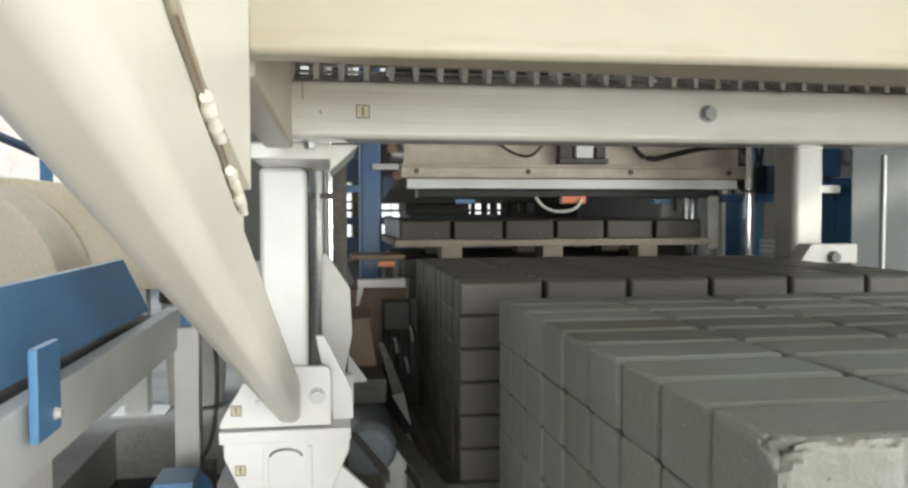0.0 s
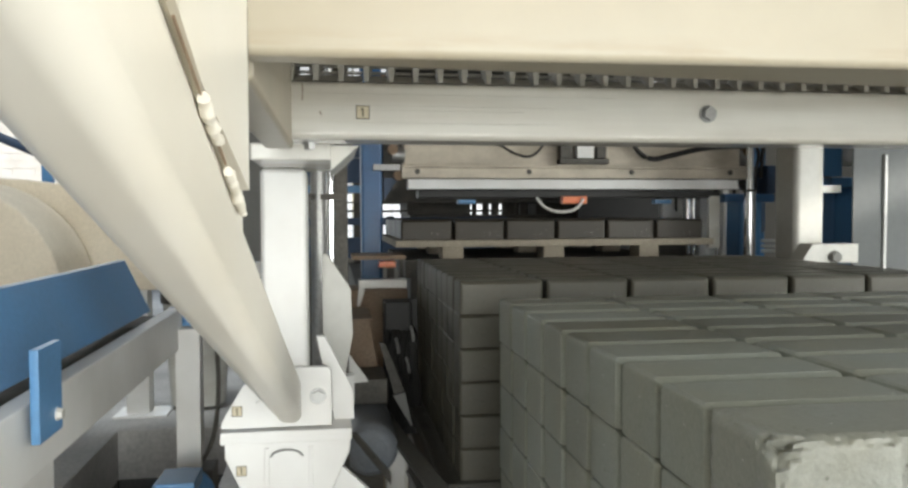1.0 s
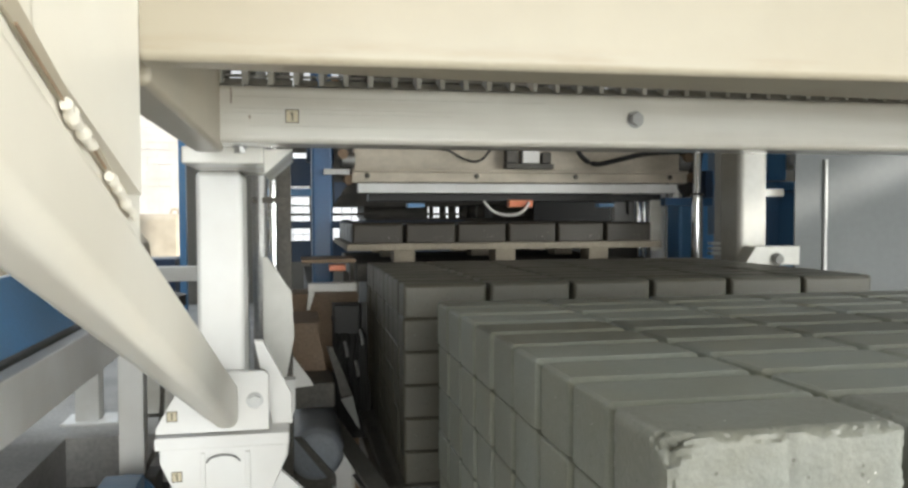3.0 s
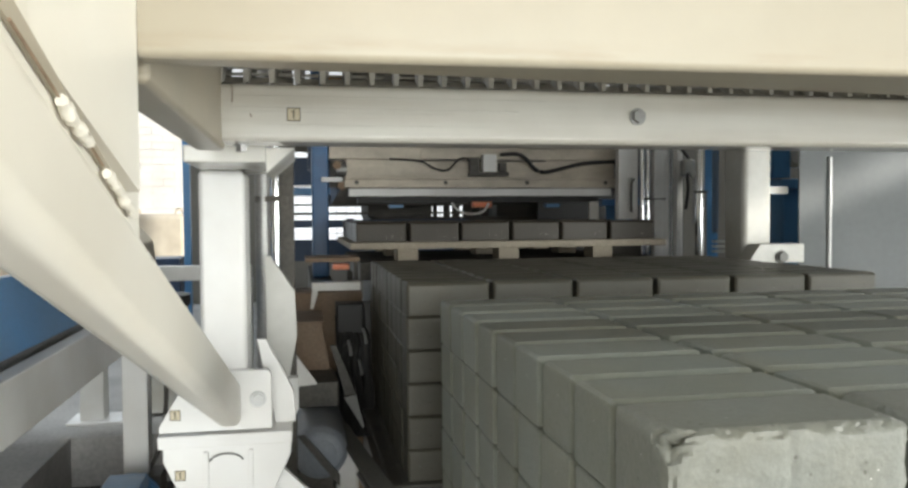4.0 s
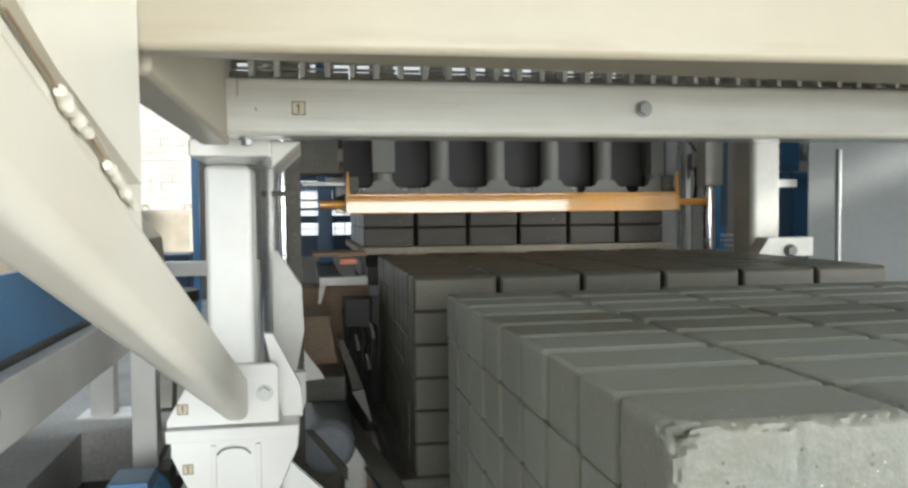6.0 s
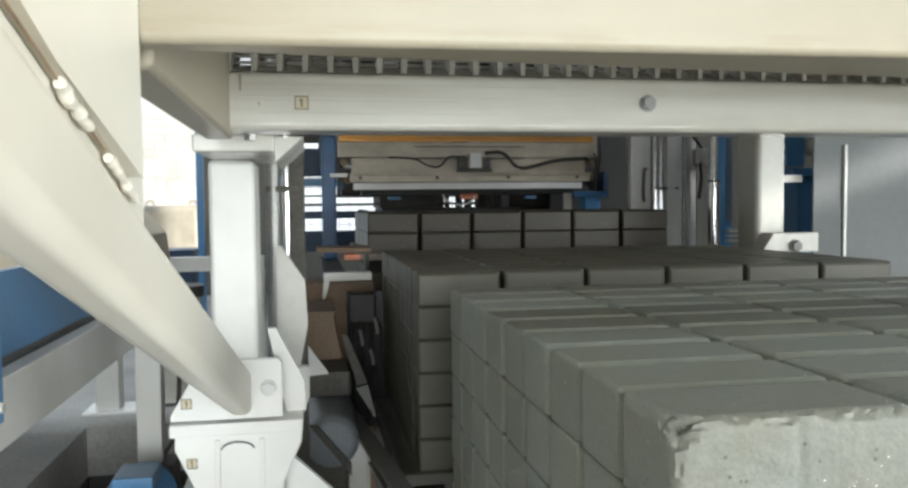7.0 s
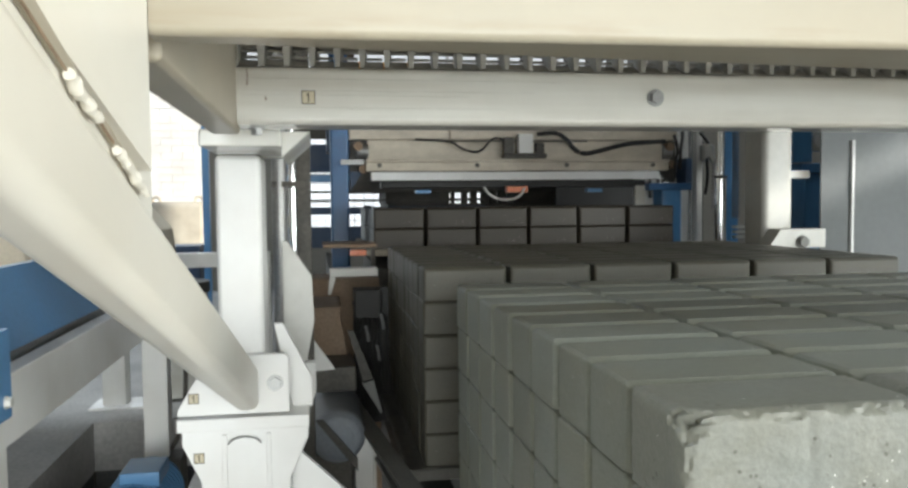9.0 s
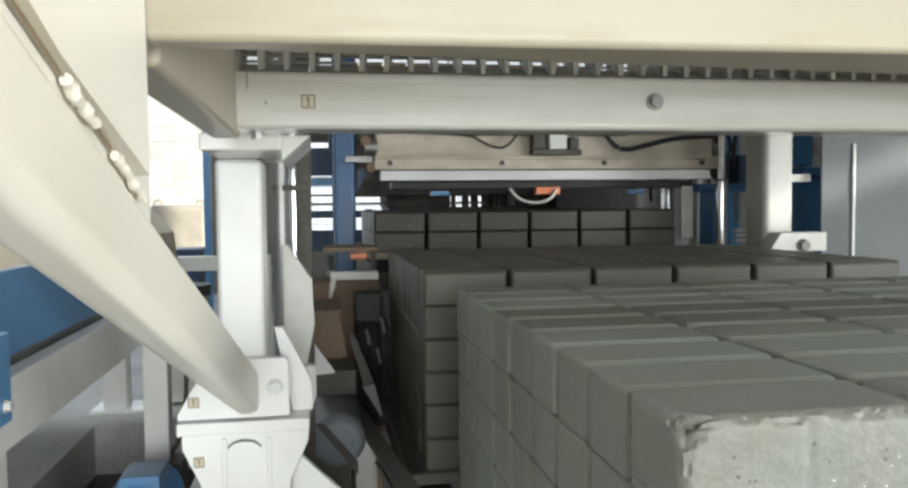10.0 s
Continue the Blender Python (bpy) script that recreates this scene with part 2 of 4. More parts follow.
CANVAS = mat("beige_filter_cloth", (0.76, 0.69, 0.56), 0.85, vary=0.06, scale=3.0, bump=0.3, grain=80, dirt=(0.40, 0.32, 0.22), dirt_amount=0.5)
DAYGLASS = glow("daylit_glass", (0.96, 0.98, 1.0), 0.8)
HAZEGLASS = glow("hazy_daylit_glass", (0.95, 0.97, 1.0), 0.5)


# ---- mesh tools ----
def box(bm, x0, x1, y0, y1, z0, z1, bevel=0.0, seg=2):
    vs = [bm.verts.new((x, y, z)) for x in (x0, x1) for y in (y0, y1) for z in (z0, z1)]
    fs = [bm.faces.new([vs[i] for i in q]) for q in ((0, 1, 3, 2), (4, 6, 7, 5), (0, 4, 5, 1), (2, 3, 7, 6), (0, 2, 6, 4), (1, 5, 7, 3))]
    if bevel:
        es = list({e for f in fs for e in f.edges})
        bmesh.ops.bevel(bm, geom=es, offset=bevel, segments=seg, profile=0.5, affect="EDGES")
    return bm


def rbox(*a, bevel=0.003, seg=2):
    return box(bmesh.new(), *a, bevel=bevel, seg=seg)


def prism(points, axis, lo, hi, bevel=0.0):
    """A flat outline (two coordinates a point) pushed along an axis from lo to hi."""
    bm = bmesh.new()
    def at(p, v):
        return {"x": (v, p[0], p[1]), "y": (p[0], v, p[1]), "z": (p[0], p[1], v)}[axis]
    a = [bm.verts.new(at(p, lo)) for p in points]
    b = [bm.verts.new(at(p, hi)) for p in points]
    bm.faces.new(a), bm.faces.new(b[::-1])
    for i in range(len(points)):
        k = (i + 1) % len(points)
        bm.faces.new((a[k], a[i], b[i], b[k]))
    bmesh.ops.recalc_face_normals(bm, faces=bm.faces)
    if bevel:
        bmesh.ops.bevel(bm, geom=list(bm.edges), offset=bevel, segments=2, profile=0.5, affect="EDGES")
    return bm


def rod(bm, a, b, r, seg=16, r2=None):
    a, b = Vector(a), Vector(b)
    q = (b - a).to_track_quat("Z", "Y").to_matrix().to_4x4()
    bmesh.ops.create_cone(bm, cap_ends=True, segments=seg, radius1=r, radius2=r if r2 is None else r2, depth=(b - a).length,
                          matrix=Matrix.Translation((a + b) / 2) @ q)
    return bm


def rods(a, b, r, seg=16, r2=None):
    return rod(bmesh.new(), a, b, r, seg, r2)


def hose(points, r, seg=8):
    """A round hose through the points, smoothed."""
    pts = [Vector(p) for p in points]
    for _ in range(3):
        out = [pts[0]]
        for p, q in zip(pts, pts[1:]):
            out += [p.lerp(q, 0.25), p.lerp(q, 0.75)]
        pts = out + [pts[-1]]
    bm = bmesh.new()
    rings = []
    for i, p in enumerate(pts):
        d = (pts[min(i + 1, len(pts) - 1)] - pts[max(i - 1, 0)]).normalized()
        u = d.orthogonal().normalized() if abs(d.x) > 0.95 else d.cross(Vector((1, 0, 0))).normalized()
        v = d.cross(u)
        rings.append([bm.verts.new(p + r * (math.cos(k * math.tau / seg) * u + math.sin(k * math.tau / seg) * v)) for k in range(seg)])
    for a, b in zip(rings, rings[1:]):
        for k in range(seg):
            bm.faces.new((a[k], a[(k + 1) % seg], b[(k + 1) % seg], b[k]))
    bm.faces.new(rings[0][::-1]), bm.faces.new(rings[-1])
    return bm


def base_of(ob):
    o = Vector((0, 0, 0))
    while ob:
        o, ob = o + ob.location, ob.parent
    return o


def smooth_mesh(name, bm, material, limit=0.80):
    """Mesh whose rounded edges shade softly while its flats stay flat: normals weighted by face area."""
    me = bpy.data.meshes.new(name)
    bm.normal_update()
    area_of = {f: f.calc_area() for f in bm.faces}
    normals = []
    for f in bm.faces:
        for v in f.verts:
            n = Vector((0, 0, 0))
            for g in v.link_faces:
                if g.normal.dot(f.normal) > limit:
                    n += g.normal * area_of[g]
            normals.append(n.normalized() if n.length > 0 else f.normal.copy())
    bm.to_mesh(me)
    bm.free()
    me.materials.append(material)
    me.shade_smooth()
    me.normals_split_custom_set(normals)
    return me


def part(name, bm, material, parent, label=""):
    """One mesh, given in world metres, as a part of a thing."""
    bm.transform(Matrix.Translation(-base_of(parent)))
    ob = new(name, smooth_mesh(name, bm, material))
    ob.parent = parent
    return tagged(ob, label)


def thing(name, label, category, at=(0, 0, 0), group=""):
    ob = new(name)
    ob.empty_display_size = 0.05
    ob.location = at
    return tagged(ob, label, category, group)


def solid(name, bm, material, label="", category="", kind="", group=""):
    return tagged(new(name, smooth_mesh(name, bm, material)), label, category, group, kind)


def bolt(parent, at, r, axis=(0, -1, 0), material=None, name="bolt"):
    """Hexagon head on a washer."""
    a = Vector(at)
    d = Vector(axis)
    bm = rods(a, a + d * r * 0.22, r * 1.05, 18)
    rod(bm, a + d * r * 0.22, a + d * r * 0.9, r * 0.82, 6)
    return part(name, bm, material or STEEL, parent)


def number_plate(parent, x, y, z, s):
    """Small yellow marking plate with a figure 1, facing the camera's side."""
    p = part("marking_plate", rbox(x - s, x + s, y - 0.0015, y, z - s, z + s, bevel=0.0004, seg=1), YELLOW, parent, "small yellow marking plate")
    bm = bmesh.new()
    t = s * 0.13
    for q in ((-s, s, s - t, s), (-s, s, -s, -s + t), (-s, -s + t, -s + t, s - t), (s - t, s, -s + t, s - t)):
        box(bm, x + q[0], x + q[1], y - 0.0022, y - 0.0016, z + q[2], z + q[3])
    part("rim", bm, INK, p)
    bm = bmesh.new()
    box(bm, x - t * 0.6, x + t * 0.9, y - 0.0022, y - 0.0016, z - s * 0.62, z + s * 0.62)
    box(bm, x - t * 2.4, x - t * 0.6, y - 0.0022, y - 0.0016, z + s * 0.32, z + s * 0.5)
    part("figure", bm, INK, p)


# ---- hall: floor, walls, roof ----
HX0, HX1, HY0, HY1, HZ = -6.0, 6.0, -6.0, 10.0, 6.0


def floor_with_pit():
    px0, px1, py0, py1 = -1.37, -0.75, 2.3, 3.75
    bm = bmesh.new()
    for q in ((-60, px0, -60, 80), (px1, 60, -60, 80), (px0, px1, -60, py0), (px0, px1, py1, 80)):
        box(bm, q[0], q[1], q[2], q[3], -0.25, 0.0)
    f = solid("floor", bm, FLOOR, kind="structure", label="dusty grey concrete hall floor", category="floor")
    bm = bmesh.new()
    box(bm, px0, px1, py0, py1, -1.1, -1.0)
    for q in ((px0 - 0.1, px0 - 0.004, py0, py1), (px1 + 0.004, px1 + 0.1, py0, py1), (px0, px1, py0 - 0.1, py0 - 0.004), (px0, px1, py1 + 0.004, py1 + 0.1)):
        box(bm, *q, -1.1, -0.004)
    solid("floor_pit", bm, PIT, kind="structure", label="dark concrete machine pit in the floor", category="pit")
    return f


def wall(name, axis, at, lo, hi, openings, thick=0.25, z1=HZ):
    """A wall along x (axis y fixed) or along y, with openings (lo, hi, z0, z1)."""
    bm = bmesh.new()
    us = sorted({lo, hi, *[v for o in openings for v in o[:2]]})
    zs = sorted({0.0, z1, *[v for o in openings for v in o[2:]]})
    for a, b in zip(us, us[1:]):
        for z0, zz in zip(zs, zs[1:]):
            if any(o[0] < (a + b) / 2 < o[1] and o[2] < (z0 + zz) / 2 < o[3] for o in openings):
                continue
            if axis == "y":
                box(bm, a, b, at, at + thick, z0, zz)
            else:
                box(bm, at, at + thick, a, b, z0, zz)
    return solid(name, bm, PLASTER, kind="structure", label="plastered masonry wall of the hall", category="wall")


floor_with_pit()
wall("wall_south", "y", HY0 - 0.25, HX0, HX1, [(-2.0, 3.5, 0.0, 2.9)])
wall("wall_north", "y", HY1, HX0, HX1, [(-5.4, -1.62, 0.0, 4.2), (-0.75, 3.0, 0.75, 2.2), (-1.5, 4.5, 2.7, 3.5)])
wall("wall_west", "x", HX0 - 0.25, HY0 - 0.25, HY1 + 0.25, [])
# Unseen wall; its openings are added for side lamps and the sun patch.
wall("wall_east", "x", HX1, HY0 - 0.25, HY1 + 0.25, [(-5.8, -1.40, 0.2, 3.6), (-0.95, 0.6, 2.57, 2.74), (0.7, 3.3, 3.0, 4.2)])
# Roof out of view; its opening is made for the overhead fill lamp.
bm = bmesh.new()
for q in ((HX0 - 0.25, HX1 + 0.25, HY0 - 0.25, 1.8), (HX0 - 0.25, HX1 + 0.25, 4.2, HY1 + 0.25), (HX0 - 0.25, -2.4, 1.8, 4.2), (-1.0, HX1 + 0.25, 1.8, 4.2)):
    box(bm, *q, HZ + 0.002, HZ + 0.12)
solid("ceiling", bm, SOOT, kind="structure", label="unseen dark roof deck with an added light opening", category="ceiling")
# Unseen deck, added to keep overhead light off the far stack and lift.
solid("ceiling_shade_deck", box(box(box(bmesh.new(), -1.0, 1.40, 2.26, 6.5, 2.70, 2.78), -1.7, 1.40, 1.02, 2.25, 1.75, 1.80), -1.0, 1.40, 2.20, 2.25, 1.801, 2.78), SOOT, kind="structure", label="unseen dark deck added to shade the far stack and lift", category="ceiling")
# Hangers that carry the added shade deck.
bm = bmesh.new()
for x, y in ((-0.95, 6.3), (1.25, 6.3), (1.25, 2.3), (-0.95, 2.3)):
    box(bm, x, x + 0.12, y, y + 0.12, 2.781, HZ + 0.001)
solid("trim_shade_hangers", bm, SOOT, kind="structure", label="dark hangers of the added shade deck", category="hanger")


def far_window():
    w = tagged(new("window_1"), "daylit hall window with thin white glazing bars", "window", kind="structure")
    x0, x1, z0, z1 = -0.75, 3.0, 0.75, 2.2
    for i in range(5):
        a = x0 + i * (x1 - x0) / 5
        part("pane", rbox(a + 0.02, a + (x1 - x0) / 5 - 0.02, HY1 + 0.10, HY1 + 0.108, z0 + 0.03, z1 - 0.03, bevel=0), DAYGLASS, w)
    bm = bmesh.new()
    for i in range(31):
        x = x0 + i * (x1 - x0) / 30
        box(bm, x - 0.006, x + 0.006, HY1 + 0.05, HY1 + 0.09, z0, z1)
    for i in range(13):
        z = z0 + i * (z1 - z0) / 12
        box(bm, x0, x1, HY1 + 0.045, HY1 + 0.085, z - 0.006, z + 0.006)
    part("glazing_bars", bm, WHITE, w)


def clerestory():
    w = tagged(new("window_3"), "high daylit strip window in the end wall", "window", kind="structure")
    for i in range(8):
        x = -1.5 + i * 0.75
        part("pane", rbox(x + 0.02, x + 0.73, HY1 + 0.10, HY1 + 0.108, 2.72, 3.48, bevel=0), HAZEGLASS, w)
        part("mullion", rbox(x - 0.018, x + 0.018, HY1 + 0.05, HY1 + 0.09, 2.7, 3.5, bevel=0), WHITE, w)


def outside_brick_wall():
    bm = bmesh.new()
    rnd = random.Random(4)
    for r in range(34):
        z = r * 0.16
        x = -13.0 + (r % 2) * 0.23
        while x < -0.5:
            d = rnd.uniform(0, 0.012)
            box(bm, x, x + 0.453, 17.9 - d, 18.15, z + 0.004, z + 0.156)
            x += 0.46
    box(bm, -13, 0, 17.93, 18.4, 0, 5.5)
    solid("yard_wall", bm, BRICKS, kind="structure", label="sunlit limewashed block wall across the yard", category="wall")


def east_fill_panes():
    # Opaque white panes closing the opening added for the side lamp.
    w = tagged(new("window_fill_side"), "unseen white panes behind the added east side lamp", "window", kind="structure")
    for i in range(5):
        y = -5.8 + i * 0.88
        part("pane", rbox(6.10, 6.12, y + 0.01, y + 0.87, 0.2, 3.6, bevel=0), WHITE, w)
    # Opaque white panes closing the opening added for the high fill lamp.
    w = tagged(new("window_fill_high"), "unseen white panes behind the added high fill lamp", "window", kind="structure")
    for i in range(3):
        y = 0.7 + i * 0.8667
        part("pane", rbox(6.10, 6.12, y + 0.003, y + 0.8637, 3.0, 4.2, bevel=0), WHITE, w)


east_fill_panes()
clerestory()
far_window()
outside_brick_wall()

# ---- gantry over the near stack ----
TOP, LAYER, PX, PY = 0.95, 0.075, 0.2, 0.1


def rhs(x0, x1, y0, y1, z0, z1, r=0.010):
    return rbox(x0, x1, y0, y1, z0, z1, bevel=r, seg=3)


def tube_x(x0, x1, y0, y1, z0, z1, r):
    """Square tube along x: only its long edges are rounded."""
    bm = box(bmesh.new(), x0, x1, y0, y1, z0, z1)
    es = [e for e in bm.edges if abs(e.verts[0].co.x - e.verts[1].co.x) > 0.01]
    bmesh.ops.bevel(bm, geom=es, offset=r, segments=4, profile=0.5, affect="EDGES")
    return bm


def gantry():
    def seam(y):
        return 1.108 - 0.322 * y

    g = thing("gantry", "cream-painted steel gantry over the paver stacks", "gantry", (-0.36, 0.5, 0))
    bm = prism([(-0.335, 0.0161), (1.2, -0.022), (1.79, -0.022), (1.79, 0.165), (1.2, 0.165), (-0.335, 0.037)], "z", 1.197, 1.75)
    bmesh.ops.recalc_face_normals(bm, faces=bm.faces)
    bmesh.ops.bevel(bm, geom=[e for e in bm.edges if max(v.co.z for v in e.verts) < 1.2 and max(v.co.y for v in e.verts) < 0.02 and min(v.co.x for v in e.verts) < 1.7], offset=0.006, segments=3, profile=0.5, affect="EDGES")
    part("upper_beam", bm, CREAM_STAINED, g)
    edge_bm = bmesh.new()
    foot = [edge_bm.verts.new((x, y, seam(y) + 0.012)) for x, y in ((-0.3437, -0.16), (-0.3354, 0.0155), (-0.3437, 0.0155))]
    head = [edge_bm.verts.new((v.co.x, v.co.y, 1.75)) for v in foot]
    edge_bm.faces.new(foot[::-1]), edge_bm.faces.new(head)
    for i in range(3):
        edge_bm.faces.new((foot[i], foot[(i + 1) % 3], head[(i + 1) % 3], head[i]))
    bmesh.ops.recalc_face_normals(edge_bm, faces=edge_bm.faces)
    part("cheek_edge", edge_bm, BRACE, g)
    rnd = random.Random(21)
    pts = [(-0.3365 + rnd.uniform(-.001, .001), 0.0155 + rnd.uniform(-.0008, .0008), 1.216 + 0.0050 * i) for i in range(9)]
    bm = hose(pts, 0.0018, 10)
    for v in bm.verts:
        v.co += 0.0012 * noise.noise_vector(v.co * 190)
    part("weld_bead", bm, CREAM, g, "lumpy painted weld bead")
    part("cheek_plate", prism([(-1.3, seam(-1.3) - 0.03), (0.058, seam(0.058) - 0.03), (0.058, 1.75), (-1.3, 1.75)], "x", -0.356, -0.344, 0.0015), BRACE, g)
    part("backing_strip", prism([(-0.20, seam(-0.20) + 0.002), (0.03, seam(0.03) + 0.002), (0.03, seam(0.03) + 0.006), (-0.19, seam(-0.19) + 0.0135)], "x", -0.3438, -0.3415, 0.0006), CREAM, g)
    for a, b in ((-0.19, -0.132), (-0.094, -0.055)):
        part("seam_gap", rods((-0.3405, a, seam(a) + 0.0012), (-0.3405, b, seam(b) + 0.0012), 0.0007, 8), RUST, g, "dark open seam")
    for k, (a, b) in enumerate(((-0.131, -0.088), (-0.052, 0.018))):
        rnd = random.Random(k + 2)
        pts = [(-0.3395, a + (b - a) * i / 9, seam(a + (b - a) * i / 9) - 0.001 + rnd.uniform(-.001, .001)) for i in range(10)]
        bm = hose(pts, 0.0027, 14)
        for v in bm.verts:
            f = 0.95 + 0.55 * noise.noise(Vector((v.co.y * 150 + 7 * k, 0.3, 0))) + 0.3 * noise.noise(v.co * 330)
            c = Vector((-0.3395, v.co.y, seam(v.co.y) - 0.001))
            v.co = c + (v.co - c) * min(max(f, 0.55), 1.35)
        part("weld_bead", bm, BRACE, g, "lumpy painted weld bead")
    part("side_rail", rhs(-0.375, -0.336, 0.06, 0.62, 1.188, 1.32, 0.006), CREAM, g)
    low = part("lower_beam", tube_x(-0.342, 1.79, 0.57, 0.65, 1.197, 1.272, 0.009), BEAM, g, "pale glossy lower cross beam")
    # Thin raised lines that stand in for reflected streaks on the glossy face.
    for z, a, b in ((1.2345, -0.332, -0.03), (1.2405, -0.325, 0.06), (1.2555, -0.325, 0.10), (1.2185, -0.300, 0.02)):
        part("streak_ridge", rods((a, 0.5698, z), (b, 0.5698, z), 0.0007, 8), BEAM, low)
    bolt(low, (0.233, 0.57, 1.237), 0.0115)
    part("rust_run", hose([(-0.3225, 0.5699, 1.268), (-0.3215, 0.5698, 1.258), (-0.3225, 0.5698, 1.247)], 0.0007, 8), RUST, low, "brown drip mark")
    part("rust_run", hose([(-0.300, 0.5699, 1.233), (-0.2985, 0.5698, 1.228)], 0.0008, 8), RUST, low, "brown drip mark")
    number_plate(low, -0.245, 0.5695, 1.232, 0.0088)
    part("rear_beam", rhs(-0.33, 1.79, 0.66, 0.70, 1.205, 1.279, 0.004), CREAM, g)
    # cable chain lying on the lower beam
    for i in range(64):
        x = -0.341 + i * 0.0327
        bm = bmesh.new()
        for pts in ([(x, 1.2735), (x + 0.006, 1.2735), (x + 0.0085, 1.303), (x - 0.0015, 1.303)],):
            for y0, y1 in ((0.576, 0.640),):
                a = [bm.verts.new((p[0], y0, p[1])) for p in pts]
                b = [bm.verts.new((p[0] + 0.006, y1, p[1])) for p in pts]
                bm.faces.new(a), bm.faces.new(b[::-1])
                for k in range(4):
                    n = (k + 1) % 4
                    bm.faces.new((a[n], a[k], b[k], b[n]))
        bmesh.ops.recalc_face_normals(bm, faces=bm.faces)
        link = part("chain_link", bm, CHAIN, g)
        bm = bmesh.new()
        box(bm, x + 0.0088, x + 0.0318, 0.600, 0.606, 1.2865, 1.2905, 0.0008, 1)
        box(bm, x + 0.0088, x + 0.0318, 0.600, 0.606, 1.2950, 1.2985, 0.0008, 1)
        part("rung", bm, CHAIN, link)
        bm = prism([(0.580, 1.2735), (0.600, 1.2735), (0.600, 1.2845)], "x", x + 0.0075, x + 0.0318)
        part("lip", bm, CHAIN, link)
    part("chain_cover", rbox(-0.335, 1.79, 0.55, 0.66, 1.3045, 1.312, bevel=0.001), CREAM, g)
    # column and its head
    part("column", rhs(-0.406, -0.329, 0.90, 1.03, 0.738, 1.178, 0.010), WHITE, g)
    part("head_plate", rhs(-0.402, -0.287, 0.70, 1.04, 1.178, 1.203, 0.003), PALE, g)
    part("head_bracket", prism([(-0.287, 1.203), (-0.245, 1.203), (-0.287, 1.165)], "y", 0.74, 1.03), PALE, g)
    bolt(g, (-0.315, 0.62, 1.1965), 0.010, (0, 0, -1))
    # diagonal brace: a rounded tube that runs down to the foot
    bm = prism([(-1.3, seam(-1.3)), (0.873, seam(0.873)), (0.873, seam(0.873) - 0.078), (-1.3, seam(-1.3) - 0.056)], "x", -0.379, -0.340)
    bmesh.ops.bevel(bm, geom=[e for e in bm.edges if abs(e.verts[0].co.x - e.verts[1].co.x) < 1e-4 and abs(e.verts[0].co.y - e.verts[1].co.y) > 0.5], offset=0.014, segments=7, profile=0.5, affect="EDGES")
    part("brace", bm, BRACE, g)
    # the far leg, alike, on the other side of the stacks
    part("far_cheek_plate", prism([(-1.3, seam(-1.3) - 0.03), (0.058, seam(0.058) - 0.03), (0.058, 1.75), (-1.3, 1.75)], "x", 1.70, 1.712, 0.0015), CREAM, g)
    part("far_brace", prism([(-1.3, seam(-1.3)), (0.873, seam(0.873)), (0.873, seam(0.873) - 0.078), (-1.3, seam(-1.3) - 0.056)], "x", 1.70, 1.739, 0.006), BRACE, g)
    part("far_column", rhs(1.69, 1.766, 0.90, 1.03, 0.0, 1.196, 0.010), WHITE, g)
    # foot: bolted plate, flange and ribbed box
    foot = part("foot_plate", prism([(-0.362, 0.842), (-0.296, 0.842), (-0.289, 0.835), (-0.289, 0.742), (-0.472, 0.742), (-0.472, 0.752), (-0.435, 0.815)], "y", 0.875, 0.889, 0.002), WHITE, g)
    bolt(foot, (-0.312, 0.875, 0.793), 0.013, material=STEEL)
    bolt(foot, (-0.405, 0.875, 0.781), 0.012, material=WHITE)
    number_plate(foot, -0.445, 0.8745, 0.772, 0.0085)
    part("flange", rhs(-0.473, -0.256, 0.868, 1.04, 0.7165, 0.7375, 0.002), WHITE, g)
    box_part = part("foot_box", prism([(-0.468, 0.716), (-0.258, 0.716), (-0.258, 0.695), (-0.290, 0.625), (-0.290, 0.05), (-0.438, 0.05), (-0.438, 0.625), (-0.468, 0.69)], "y", 0.885, 1.03, 0.003), WHITE, g)
    number_plate(box_part, -0.440, 0.8845, 0.668, 0.0085)
    for x in (-0.398, -0.325):
        part("rib", rbox(x - 0.004, x + 0.004, 0.879, 0.885, 0.45, 0.706, bevel=0.001), WHITE, g)
    part("lifting_eye", hose([(-0.392, 0.881, 0.690), (-0.385, 0.878, 0.699), (-0.365, 0.877, 0.7035), (-0.345, 0.878, 0.699), (-0.338, 0.881, 0.690)], 0.0016), TUBE, g)
    part("side_cheek", prism([(-0.315, 0.885), (-0.300, 0.885), (-0.252, 0.79), (-0.250, 0.737), (-0.285, 0.737)], "y", 0.93, 0.945, 0.001), WHITE, g)
    part("base_gusset", prism([(-0.289, 0.66), (-0.278, 0.655), (-0.165, 0.545), (-0.165, 0.05), (-0.289, 0.05)], "y", 0.945, 0.96, 0.001), WHITE, g)
    part("base_plate", rhs(-0.49, -0.24, 0.84, 1.08, 0.0, 0.05, 0.002), WHITE, g)
    return g


gantry()


